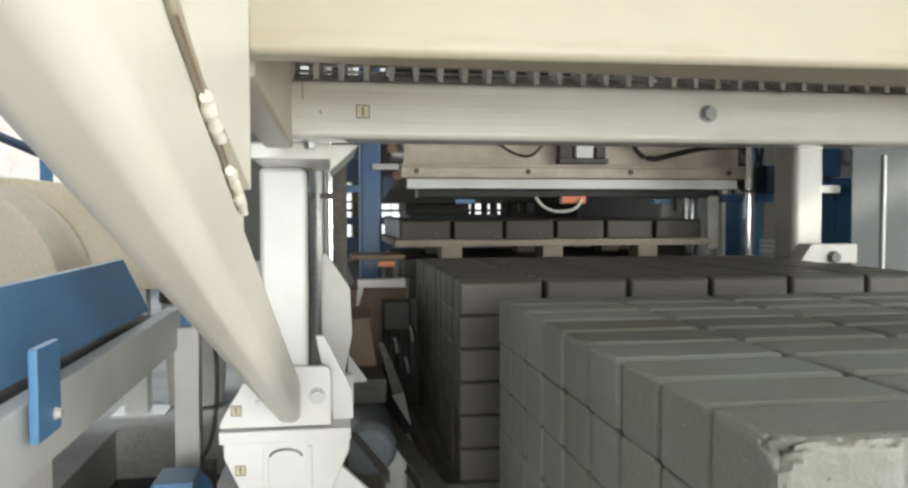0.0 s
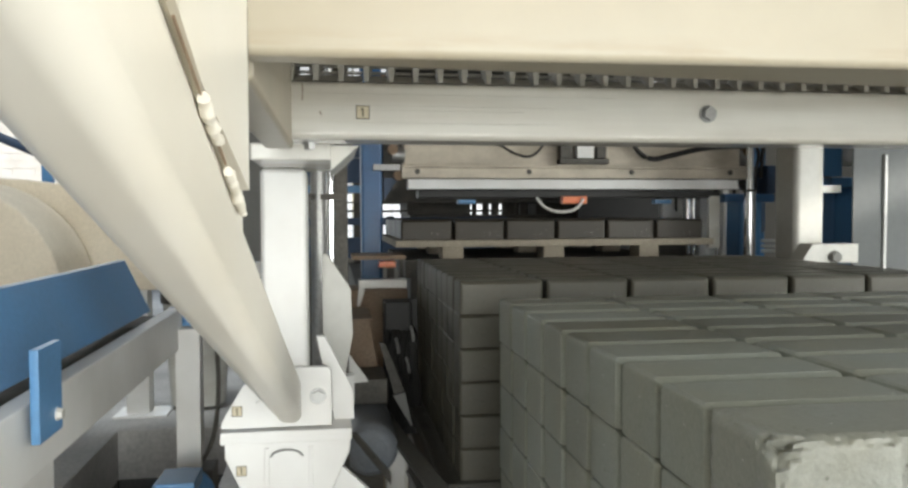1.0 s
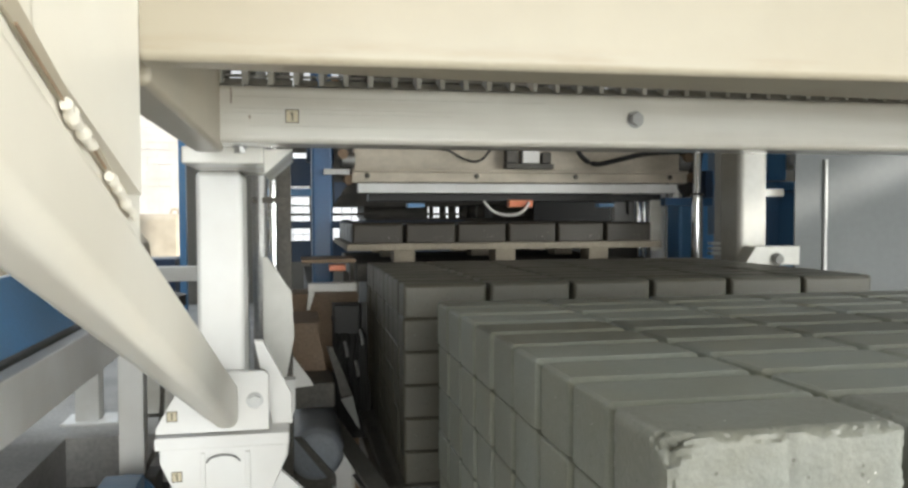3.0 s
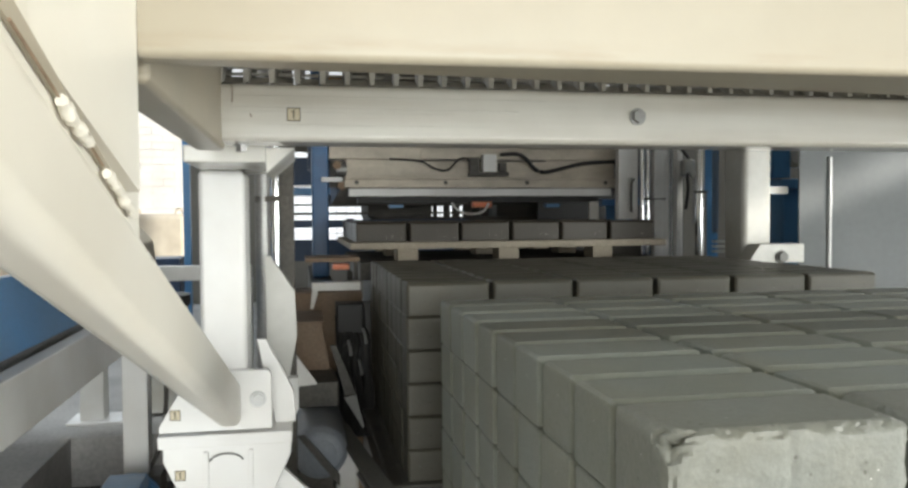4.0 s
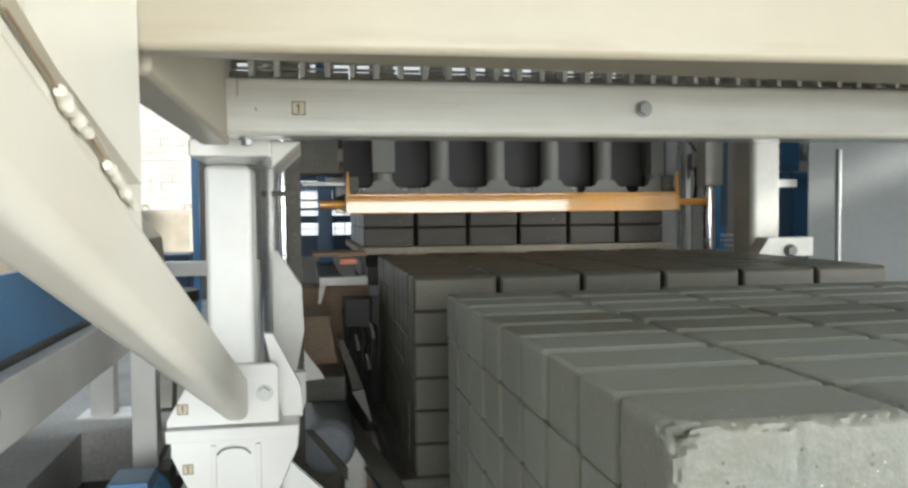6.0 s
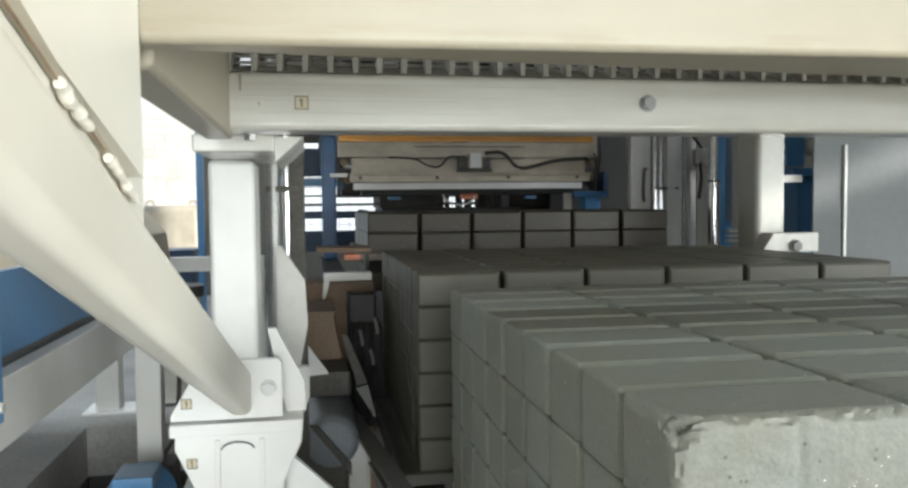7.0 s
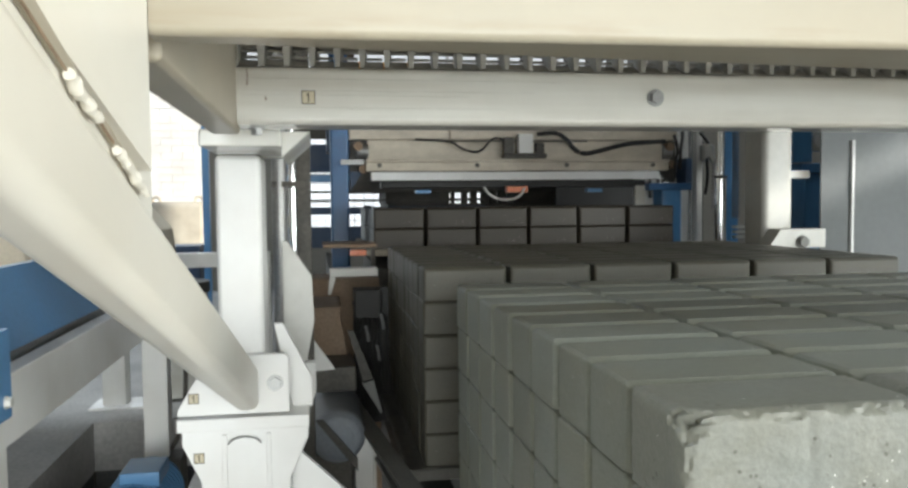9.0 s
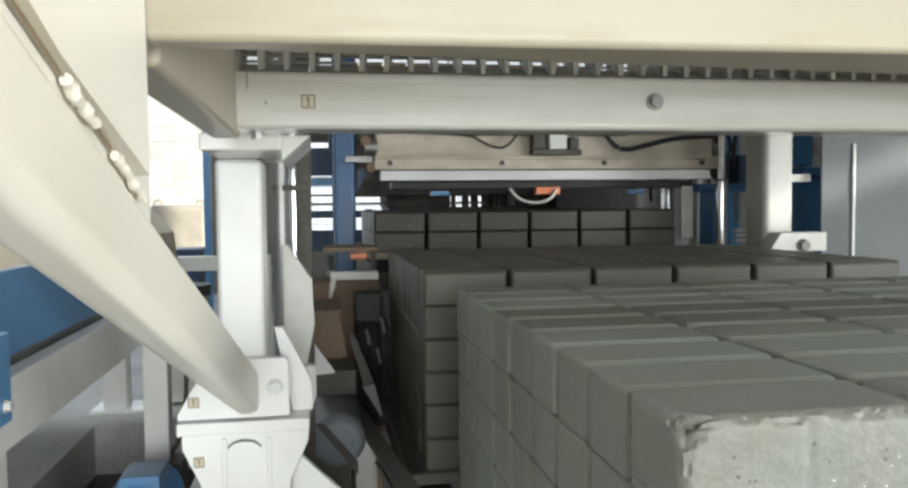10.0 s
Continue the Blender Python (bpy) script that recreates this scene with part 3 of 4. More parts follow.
# ---- pavers ----
def paver_mesh(name, material):
    """Paver with rounded corners; soft wide lips on the long edges, tighter ones on the ends."""
    hx, hy, h, r = 0.0955, 0.0483, LAYER - 0.0012, 0.011
    corners = []
    for sx, sy, start in ((1, 1, 0), (-1, 1, 90), (-1, -1, 180), (1, -1, 270)):
        for a in (0, 30, 60, 90):
            t = radians(start + a)
            corners.append((sx * (hx - r), sy * (hy - r), math.cos(t), math.sin(t)))
    bm = bmesh.new()
    rings = []
    for end_in, long_in, end_drop, long_drop in ((0.001, 0.001, h, h), (0, 0, h - 0.0015, h - 0.0015), (0, 0, 0.0055, 0.0105), (0.0014, 0.0018, 0.0022, 0.0065), (0.0050, 0.0105, 0.0, 0.0)):
        ring = []
        for cx, cy, c, q in corners:
            drop = end_drop * c * c + long_drop * q * q
            ring.append(bm.verts.new((cx + c * (r - end_in), cy + q * (r - long_in), h - drop)))
        rings.append(ring)
    for a, b in zip(rings, rings[1:]):
        for i in range(len(a)):
            j = (i + 1) % len(a)
            bm.faces.new((a[i], a[j], b[j], b[i]))
    bm.faces.new(rings[0][::-1]), bm.faces.new(rings[-1])
    return smooth_mesh(name, bm, material, 0.90)


def rough_paver_mesh(name, seed):
    """Front-row paver: split rough face with crumbled edges and a faint upright dummy joint."""
    bm = box(bmesh.new(), -0.0958, 0.0958, -0.0490, 0.0490, 0.0, LAYER - 0.0008)
    bmesh.ops.subdivide_edges(bm, edges=[e for e in bm.edges if abs(e.verts[0].co.x - e.verts[1].co.x) > 0.1], cuts=47, use_grid_fill=True)
    bmesh.ops.subdivide_edges(bm, edges=[e for e in bm.edges if abs(e.verts[0].co.z - e.verts[1].co.z) > 0.05], cuts=17, use_grid_fill=True)
    bmesh.ops.subdivide_edges(bm, edges=[e for e in bm.edges if abs(e.verts[0].co.y - e.verts[1].co.y) > 0.05], cuts=23, use_grid_fill=True)
    h = LAYER - 0.0008
    for v in bm.verts:
        c = v.co.copy()
        d = sorted((0.0958 - abs(c.x), 0.0490 - abs(c.y), min(h - c.z, c.z if c.z > 0.004 else 1)))
        r = 0.009
        edge = max(0.0, 1 - (d[0] + d[1]) / r)
        n1 = noise.noise(c * 70 + Vector((seed * 3.1, 0, 0)))
        n2 = noise.noise(c * 260 + Vector((0, seed * 5.7, 0)))
        pull = edge * (0.0030 + 0.0030 * max(n1, 0) + 0.002 * n2)
        v.co -= Vector(((c.x > 0) - (c.x < 0), (c.y > 0) - (c.y < 0), 1 if c.z > h / 2 else -0.4)) * pull
        if seed == 0:
            gap = (c - Vector((-0.0958, -0.0490, h))).length + 0.010 * noise.noise(c * 130)
            v.co += Vector((0.8, 1.0, -0.9)) * max(0.0, 0.021 - gap) * 0.42
        if c.y < -0.048:
            v.co.y += 0.0010 * n2 + 0.0012 * n1 + 0.0022 * math.exp(-(c.x / 0.004) ** 2)
    return smooth_mesh(name, bm, PAVER_NEAR)


PAVER_MESH = paver_mesh("paver", PAVER)
SHADED_MESH = paver_mesh("shaded_paver", PAVER_SHADED)
FRESH_SHADED_MESH = paver_mesh("fresh_shaded_paver", PAVER_FRESH_SHADED)
PAVER_END = [rough_paver_mesh("rough_paver", k) for k in range(3)]


def place_pavers(owner, x0, y0, z_top, layers, cols=6, rows=9, seed=1, end_mesh=None, mesh=None):
    rnd = random.Random(seed)
    o = owner.location
    for k in range(layers):
        for r in range(rows):
            for c in range(cols):
                if k and 0 < r < rows - 1 and 0 < c < cols - 1:
                    continue
                ob = new("paver", end_mesh[(c + k) % 3] if end_mesh and r == 0 and k < 3 else (mesh or PAVER_MESH))
                ob.parent = owner
                ob.location = (x0 + (c + 0.5) * PX + rnd.uniform(-.0012, .0012) - o.x, y0 + (r + 0.5) * PY + rnd.uniform(-.0012, .0012) - o.y,
                               z_top - (k + 1) * LAYER + rnd.uniform(-.0006, .0002) - o.z)
                ob.rotation_euler = (0, 0, rnd.uniform(-0.006, 0.006))


def pallet(x0, x1, y0, y1, z, label):
    p = thing("pallet", label, "pallet", ((x0 + x1) / 2, (y0 + y1) / 2, z - 0.075), "pallets under the pavers")
    n = 6
    for i in range(n):
        a = y0 + i * (y1 - y0) / n
        part("deck_board", rbox(x0, x1, a + 0.003, a + (y1 - y0) / n - 0.003, z - 0.026, z - 0.001, bevel=0.002, seg=1), OLDBOARD, p)
    for f in (0.20, 0.5, 0.83):
        x = x0 + f * (x1 - x0)
        for y in (y0 + 0.02, (y0 + y1) / 2 - 0.05, y1 - 0.12):
            part("bearer", rbox(x - 0.045, x + 0.045, y, y + 0.1, z - 0.074, z - 0.0265, bevel=0.002, seg=1), OLDBOARD, p)
    return p


stack_a = thing("paver_stack", "six-layer stack of fresh grey concrete pavers, rough sunlit front row", "paver stack", (0.6, 0.45, 0.5), "stacks of pavers")
place_pavers(stack_a, 0.0, 0.0, TOP, 6, seed=1, end_mesh=PAVER_END)
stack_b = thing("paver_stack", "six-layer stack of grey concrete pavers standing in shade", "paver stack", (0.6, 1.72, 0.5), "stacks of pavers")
place_pavers(stack_b, -0.012, 1.262, TOP, 6, seed=2, mesh=SHADED_MESH)
pallet(-0.04, 1.24, -0.03, 0.93, 0.5, "worn wooden pallet under the near paver stack")
pallet(-0.05, 1.23, 1.24, 2.19, 0.5, "worn wooden pallet under the shaded paver stack")

# ---- chain conveyor under the stacks ----
conv = thing("chain_conveyor", "dark dusty chain conveyor carrying the pallets", "conveyor", (0.55, 1.5, 0))
for x in (0.03, 0.60, 1.17):
    part("rail", rbox(x - 0.04, x + 0.04, -1.0, 3.6, 0.30, 0.424, bevel=0.003), IRON, conv)
    for y in (-0.8, 0.7, 2.2, 3.4):
        part("leg", rbox(x - 0.03, x + 0.03, y, y + 0.06, 0.0, 0.30, bevel=0.002), IRON, conv)
bm = rbox(-0.028, 0.028, 0, 0.92, -0.008, 0.0, bevel=0.002)
bm.transform(Matrix.Translation((-0.038, 1.36, 0.405)) @ Matrix.Rotation(math.atan2(0.12, 0.88), 4, "Z") @ Matrix.Rotation(0.07, 4, "X"))
part("chute_bar", bm, STEEL, conv)
bm = rbox(-0.022, 0.022, 0, 0.98, -0.010, 0.0, bevel=0.002)
bm.transform(Matrix.Translation((-0.058, 1.06, 0.525)) @ Matrix.Rotation(math.atan2(0.10, 0.82), 4, "Z"))
part("guard_plank", bm, OLDBOARD, conv)
part("guard_angle", rbox(-0.045, -0.018, 1.25, 2.3, 0.488, 0.50, bevel=0.002), IRON, conv)

# ---- stack that is being built at the far lift ----
BY = 2.47
lift_pallet = thing("pallet", "pale wooden pallet on the lowering lift table", "pallet", (0.55, BY + 0.45, 0.925), "pallets under the pavers")
n = 6
for i in range(n):
    a = BY - 0.03 + i * 0.16
    part("deck_board", rbox(-0.055, 1.184, a + 0.002, a + 0.158, 0.974, 0.999, bevel=0.002, seg=1), BOARD, lift_pallet)
for x in (0.16, 0.55, 0.93):
    for y in (BY, BY + 0.42, BY + 0.82):
        part("bearer", rbox(x - 0.04, x + 0.04, y, y + 0.1, 0.928, 0.9735, bevel=0.002, seg=1), BOARD, lift_pallet)
lower_layer = thing("paver_layer", "single layer of dark grey pavers on the lift pallet", "paver layer", (0.55, BY + 0.45, 1.0), "layers of pavers")
place_pavers(lower_layer, -0.035, BY + 0.02, 1.075, 1, seed=3, mesh=FRESH_SHADED_MESH)
upper_layer = thing("paver_layer", "layer of grey pavers set down by the clamp", "paver layer", (0.55, BY + 0.45, 1.075), "layers of pavers")
place_pavers(upper_layer, -0.035, BY + 0.02, 1.165, 1, seed=5, mesh=FRESH_SHADED_MESH)
for ob in upper_layer.children:
    ob.location.z -= 0.015
lift = thing("lift_table", "dark steel lift table under the far pallet", "lift table", (0.55, BY + 0.45, 0.86))
part("table", rbox(-0.02, 1.1, BY - 0.02, BY + 0.92, 0.86, 0.926, bevel=0.004), IRON, lift)
part("lift_column", rbox(0.3, 0.8, BY + 0.2, BY + 0.7, 0.1, 0.86, bevel=0.004), IRON, lift)


# ---- layer clamp, orange frame with grey tubes ----
def clamp():
    c = thing("layer_clamp", "orange-framed layer clamp with grey vertical tubes", "clamp", (0.55, BY + 0.45, 1.09))
    y = BY - 0.065
    bar = part("front_bar", rbox(-0.098, 1.190, y, y + 0.05, 1.094, 1.156, bevel=0.004), ORANGE, c)
    part("bar_lip", rbox(-0.095, 1.187, y + 0.004, y + 0.06, 1.1565, 1.166, bevel=0.002), ORANGE, c)
    for x in (-0.093, 1.180):
        part("end_ear", prism([(x - 0.004, 1.166), (x + 0.010, 1.166), (x + 0.006, 1.245), (x + 0.001, 1.245)], "y", y + 0.01, y + 0.018), ORANGE, c)
    for sx, a, b in ((-1, -0.19, -0.099), (1, 1.191, 1.312)):
        part("side_pin", rods((a, y + 0.03, 1.128), (b, y + 0.03, 1.128), 0.014), ORANGE, c)
    part("rear_bar", rbox(-0.098, 1.190, BY + 0.95, BY + 1.0, 1.094, 1.156, bevel=0.004), ORANGE, c)
    for x in (-0.098, 1.14):
        part("side_bar", rbox(x, x + 0.05, y + 0.051, BY + 0.949, 1.17, 1.23, bevel=0.004), IRON, c)
    for i in range(6):
        x = 0.045 + i * 0.2165
        t = part("tube", rods((x, y + 0.10, 1.18), (x, y + 0.10, 1.95), 0.036, 20), TUBE, c)
        part("tube_shoe", prism([(x - 0.092, 1.168), (x + 0.092, 1.168), (x + 0.088, 1.178), (x + 0.045, 1.196), (x + 0.034, 1.215), (x - 0.034, 1.215), (x - 0.045, 1.196), (x - 0.088, 1.178)], "y", y + 0.058, y + 0.062, 0.0005), TUBE, c)
        for dx in (-0.076, -0.056, 0.056, 0.076):
            bolt(c, (x + dx, y + 0.066, 1.180), 0.010, (0, 0, 1), STEEL)
    part("tube_sleeve", rbox(0.003, 0.087, y + 0.055, y + 0.145, 1.245, 1.94, bevel=0.004), TUBE, c)
    part("tube_sleeve", rbox(1.095, 1.150, y + 0.055, y + 0.145, 1.235, 1.94, bevel=0.004), TUBE, c)
    part("corner_gusset", prism([(1.180, 1.167), (1.180, 1.255), (1.075, 1.167)], "y", y + 0.12, y + 0.126, 0.0005), ORANGE, c)
    part("carrier", rbox(-0.15, 1.25, y + 0.15, BY + 0.90, 1.40, 1.46, bevel=0.004), IRON, c)
    part("back_plate", rbox(-0.10, 1.20, y + 0.145, y + 0.149, 1.19, 1.398, bevel=0), BLACK, c)
    part("drive_box", rbox(-0.27, -0.12, y + 0.04, y + 0.20, 1.24, 1.40, bevel=0.006), IRON, c)
    part("drive_arm", rbox(-0.25, -0.10, y + 0.02, y + 0.05, 1.195, 1.212, bevel=0.003), STEEL, c)
    part("side_sleeve", rbox(1.312, 1.388, y + 0.03, y + 0.11, 1.19, 1.60, bevel=0.006), PALE, c)
    return c


clamp_ob = clamp()


# ---- travelling carriage with cross rails and blue columns ----
CY = 2.58


def carriage():
    c = thing("carriage", "travelling carriage with pale cross rails between blue columns", "carriage", (0.65, CY, 0.8))
    part("white_rail", prism([(CY - 0.045, 1.192), (CY + 0.02, 1.192), (CY + 0.02, 1.229), (CY - 0.038, 1.229)], "x", 0.0, 1.335, 0.002), RAIL, c, "bright white lower rail")
    r = part("bolted_rail", rbox(-0.02, 1.40, CY + 0.0, CY + 0.06, 1.2345, 1.275, bevel=0.004), DUSTY, c)
    for x in (0.04, 0.48, 0.90, 1.32):
        bolt(r, (x, CY, 1.260), 0.010, material=IRON)
    part("ledge", rbox(-0.02, 1.40, CY - 0.012, CY + 0.06, 1.2755, 1.286, bevel=0.002), DUSTY, c)
    part("face_panel", rbox(-0.01, 1.38, CY + 0.03, CY + 0.10, 1.2865, 1.375, bevel=0.006), DUSTY, c)
    part("upper_panel", rbox(-0.09, 1.45, CY + 0.02, CY + 0.12, 1.376, 1.56, bevel=0.004), DUSTY, c)
    part("recess_plate", rbox(0.36, 0.99, CY + 0.008, CY + 0.019, 1.3762, 1.43, bevel=0.002), DUSTY, c)
    br = part("bracket", rbox(0.60, 0.80, CY - 0.02, CY + 0.028, 1.292, 1.312, bevel=0.002), IRON, c)
    part("sensor_box", rbox(0.665, 0.735, CY - 0.03, CY + 0.005, 1.313, 1.40, bevel=0.004), WHITE, c)
    part("valve", rbox(0.60, 0.65, CY - 0.02, CY + 0.02, 1.313, 1.385, bevel=0.006), IRON, c)
    part("valve", rbox(0.75, 0.79, CY - 0.02, CY + 0.02, 1.313, 1.36, bevel=0.006), IRON, c)
    part("hose", hose([(0.76, CY, 1.40), (0.87, CY - 0.02, 1.41), (0.95, CY - 0.02, 1.30), (1.08, CY - 0.01, 1.33), (1.20, CY, 1.36), (1.38, CY, 1.37)], 0.010), BLACK, c)
    part("hose", hose([(0.62, CY, 1.37), (0.55, CY - 0.02, 1.39), (0.49, CY - 0.02, 1.31), (0.41, CY - 0.02, 1.33), (0.36, CY, 1.37), (0.20, CY, 1.375)], 0.005), BLACK, c)
    for x in (-0.035, 1.40):
        part("roller", rods((x - 0.02, CY + 0.05, 1.325), (x + 0.03, CY + 0.05, 1.325), 0.030), STEEL, c)
    part("left_column", rbox(-0.175, -0.095, CY, CY + 0.12, 0.80, 1.95, bevel=0.012, seg=3), DEEPSHADEBLUE, c, "blue painted column")
    part("left_knee", prism([(-0.087, 1.235), (-0.03, 1.235), (-0.087, 1.15)], "y", CY + 0.03, CY + 0.05), DARKBLUE, c)
    part("end_bracket", prism([(-0.087, 1.375), (-0.015, 1.375), (-0.015, 1.20), (-0.045, 1.19), (-0.087, 1.24)], "y", CY + 0.06, CY + 0.08, 0.001), IRON, c)
    part("end_bracket", prism([(1.385, 1.375), (1.465, 1.375), (1.465, 1.18), (1.43, 1.18), (1.385, 1.23)], "y", CY + 0.07, CY + 0.09, 0.001), IRON, c)
    for x, z in ((-0.030, 1.245), (-0.052, 1.345), (1.425, 1.262), (1.412, 1.345)):
        part("bearing", rods((x, CY + 0.010, z), (x, CY + 0.0595, z), 0.020, 18), RUST, c)
    for x0, x1 in ((0.0, 0.15), (0.19, 0.25), (1.10, 1.17), (1.21, 1.32)):
        part("slot_cover", rbox(x0, x1, CY + 0.012, CY + 0.0195, 1.470, 1.505, bevel=0.002), IRON, c)
    part("end_cable", hose([(1.455, CY, 1.50), (1.462, CY - 0.02, 1.40), (1.448, CY - 0.02, 1.33), (1.455, CY, 1.24)], 0.008), BLACK, c)
    part("end_cable", hose([(1.430, CY + 0.01, 1.40), (1.440, CY - 0.015, 1.33), (1.425, CY - 0.01, 1.27), (1.43, CY, 1.20)], 0.007), BLACK, c)
    for z in (1.366, 1.434):
        part("recess_edge", rbox(0.35, 1.0, CY + 0.002, CY + 0.0075, z, z + 0.006, bevel=0.001), IRON, c)
    part("slide_block", rbox(-0.13, -0.03, CY - 0.03, CY - 0.001, 1.262, 1.285, bevel=0.002), STEEL, c)
    part("right_column", rbox(1.375, 1.475, CY + 0.02, CY + 0.14, 0.80, 1.17, bevel=0.012, seg=3), BLUE, c, "blue painted column")
    # Arm and cheek take darker blues: their shade is put into the colour.
    part("right_arm", rbox(1.30, 1.52, CY + 0.0, CY + 0.10, 1.14, 1.175, bevel=0.006), DEEPSHADEBLUE, c)
    part("right_cheek", rbox(1.475, 1.51, CY - 0.02, CY + 0.10, 1.175, 1.29, bevel=0.004), DARKBLUE, c)
    part("inner_plate", rbox(1.25, 1.30, CY + 0.04, CY + 0.06, 0.95, 1.17, bevel=0.003), PALE, c)
    part("belly_beam", rbox(0.05, 1.30, CY + 0.04, CY + 0.14, 1.160, 1.190, bevel=0.004), BLACK, c)
    for x in (0.235, 1.04):
        part("sensor", rbox(x - 0.035, x + 0.035, CY + 0.01, CY + 0.05, 1.135, 1.152, bevel=0.003), BLUE, c, "small blue sensor")
    s = part("signal_box", rbox(0.62, 0.72, CY + 0.01, CY + 0.05, 1.135, 1.165, bevel=0.004), LAMPRED, c, "orange-red plastic box")
    part("cable", hose([(0.70, CY, 1.155), (0.67, CY - 0.01, 1.11), (0.60, CY - 0.01, 1.10), (0.54, CY, 1.12), (0.51, CY, 1.16)], 0.006), WHITE, c, "white cable")
    part("rear_frame", rbox(-0.185, 1.51, CY + 0.55, CY + 0.65, 1.35, 1.55, bevel=0.006), DARKBLUE, c)
    for x in (-0.16, 1.42):
        part("side_beam", rbox(x, x + 0.06, CY + 0.121, CY + 0.55, 1.42, 1.52, bevel=0.004), DARKBLUE, c)
    return c


carriage_ob = carriage()


# ---- right-hand guide columns, posts and sheet ----
def guide_unit():
    g = thing("guide_unit", "pale guide columns with chromed rods beside the lift", "guide columns", (1.5, 3.2, 0))
    d = part("white_door", rbox(1.29, 1.392, 3.18, 3.22, 1.072, 2.1, bevel=0.004), WHITE, g, "white narrow door with a grab handle")
    part("handle", hose([(1.372, 3.18, 1.265), (1.34, 3.13, 1.265), (1.335, 3.13, 1.19), (1.335, 3.13, 1.12), (1.36, 3.18, 1.11)], 0.007), IRON, d)
    for x in (1.409, 1.438):
        part("chromed_rod", rods((x, 3.16, 0.9), (x, 3.16, 2.1), 0.013), CHROME, g)
    part("door_sill", rbox(1.23, 1.45, 3.19, 3.24, 0.40, 1.070, bevel=0.003), IRON, g)
    part("blue_post", rbox(1.648, 1.700, 3.02, 3.07, 0.40, 2.1, bevel=0.004), BLUE, g, "blue painted post")
    part("pinion_rack", rbox(1.652, 1.668, 3.10, 3.115, 1.05, 1.27, bevel=0.001), STEEL, g)
    for i in range(11):
        part("rack_tooth", rbox(1.642, 1.652, 3.10, 3.112, 1.055 + i * 0.0195, 1.064 + i * 0.0195, bevel=0.001, seg=1), STEEL, g)
    part("hook_block", prism([(1.592, 1.36), (1.620, 1.36), (1.648, 1.30), (1.640, 1.265), (1.615, 1.30), (1.592, 1.285)], "y", 3.085, 3.11, 0.002), PALE, g)
    part("rod_clip", rbox(1.40, 1.52, 3.14, 3.18, 1.166, 1.175, bevel=0.002), IRON, g)
    part("guide_column", rbox(1.458, 1.506, 3.14, 3.20, 0.4, 2.1, bevel=0.006), WHITE, g)
    part("slot", rbox(1.560, 1.586, 3.24, 3.26, 0.4, 2.1, bevel=0.001), BLACK, g)
    part("slim_column", rbox(1.588, 1.620, 3.16, 3.21, 0.4, 2.1, bevel=0.005), WHITE, g)
    part("guide_column", rbox(1.512, 1.558, 3.18, 3.26, 0.4, 2.1, bevel=0.006), WHITE, g)
    part("hose", hose([(1.60, 3.15, 1.42), (1.64, 3.12, 1.36), (1.62, 3.12, 1.28), (1.63, 3.12, 1.22), (1.625, 3.14, 1.12)], 0.008), BLACK, g)
    part("valve_block", rbox(1.605, 1.665, 3.12, 3.17, 1.28, 1.36, bevel=0.008), STEEL, g)
    part("blue_panel", rbox(1.775, 1.865, 3.26, 3.30, 0.4, 2.1, bevel=0.003), BLUE, g)
    bm = bmesh.new()
    for i in range(6):
        box(bm, 1.805 + i * 0.011, 1.808 + i * 0.011, 3.25, 3.256, 1.0, 2.1)
    for i in range(60):
        box(bm, 1.80, 1.865, 3.244, 3.2495, 1.0 + i * 0.018, 1.003 + i * 0.018)
    part("mesh_guard", bm, STEEL, g)
    for i in range(3):
        part("plinth", rbox(1.76, 1.87 - 0.02 * (i == 2), 3.10, 3.16, 0.905 + i * 0.024, 0.918 + i * 0.024, bevel=0.002), PALE, g)
    part("plinth_base", rbox(1.23, 1.88, 3.0, 3.3, 0.0, 0.39, bevel=0.004), IRON, g)
    return g


guide_unit()
for x, lab in ((1.350, "chromed guide pole on which the clamp slides"), (-0.30, "chromed guide pole at the dark side of the lift")):
    pole = thing("guide_pole", lab, "guide pole", (x, 2.475, 0), "guide poles of the clamp")
    part("pole", rods((x, 2.475, 0.0), (x, 2.475, 2.6), 0.015 if x > 0 else 0.012, 24), CHROME if x > 0 else STEEL, pole)
    if x > 0:
        part("sleeve", rods((x, 2.475, 0.11), (x, 2.475, 1.18), 0.0225, 28), CHROME, pole, "bright chromed sleeve")
        part("collar", rods((x, 2.475, 1.18), (x, 2.475, 1.188), 0.026, 28), IRON, pole)
    part("socket", rods((x, 2.475, 0.0), (x, 2.475, 0.10), 0.05, 24), IRON, pole)
for x0, x1 in ((-0.19, -0.085), (1.375, 1.48)):
    run = thing("runway", "dark steel runway beam under the carriage", "runway beam", (x0, 3.4, 0), "runway beams")
    part("beam", rbox(x0, x1, 2.5, 4.4, 0.68, 0.799, bevel=0.004), IRON, run)
    for y in (2.6, 4.2):
        part("leg", rbox(x0 + 0.01, x1 - 0.01, y, y + 0.1, 0.0, 0.679, bevel=0.003), IRON, run)
post = thing("machine_post", "pale painted machine post with a bolted foot", "post", (1.36, 2.15, 0))
part("shaft", rbox(1.313, 1.427, 2.10, 2.24, 0.90, 2.2, bevel=0.022, seg=6), POST, post)
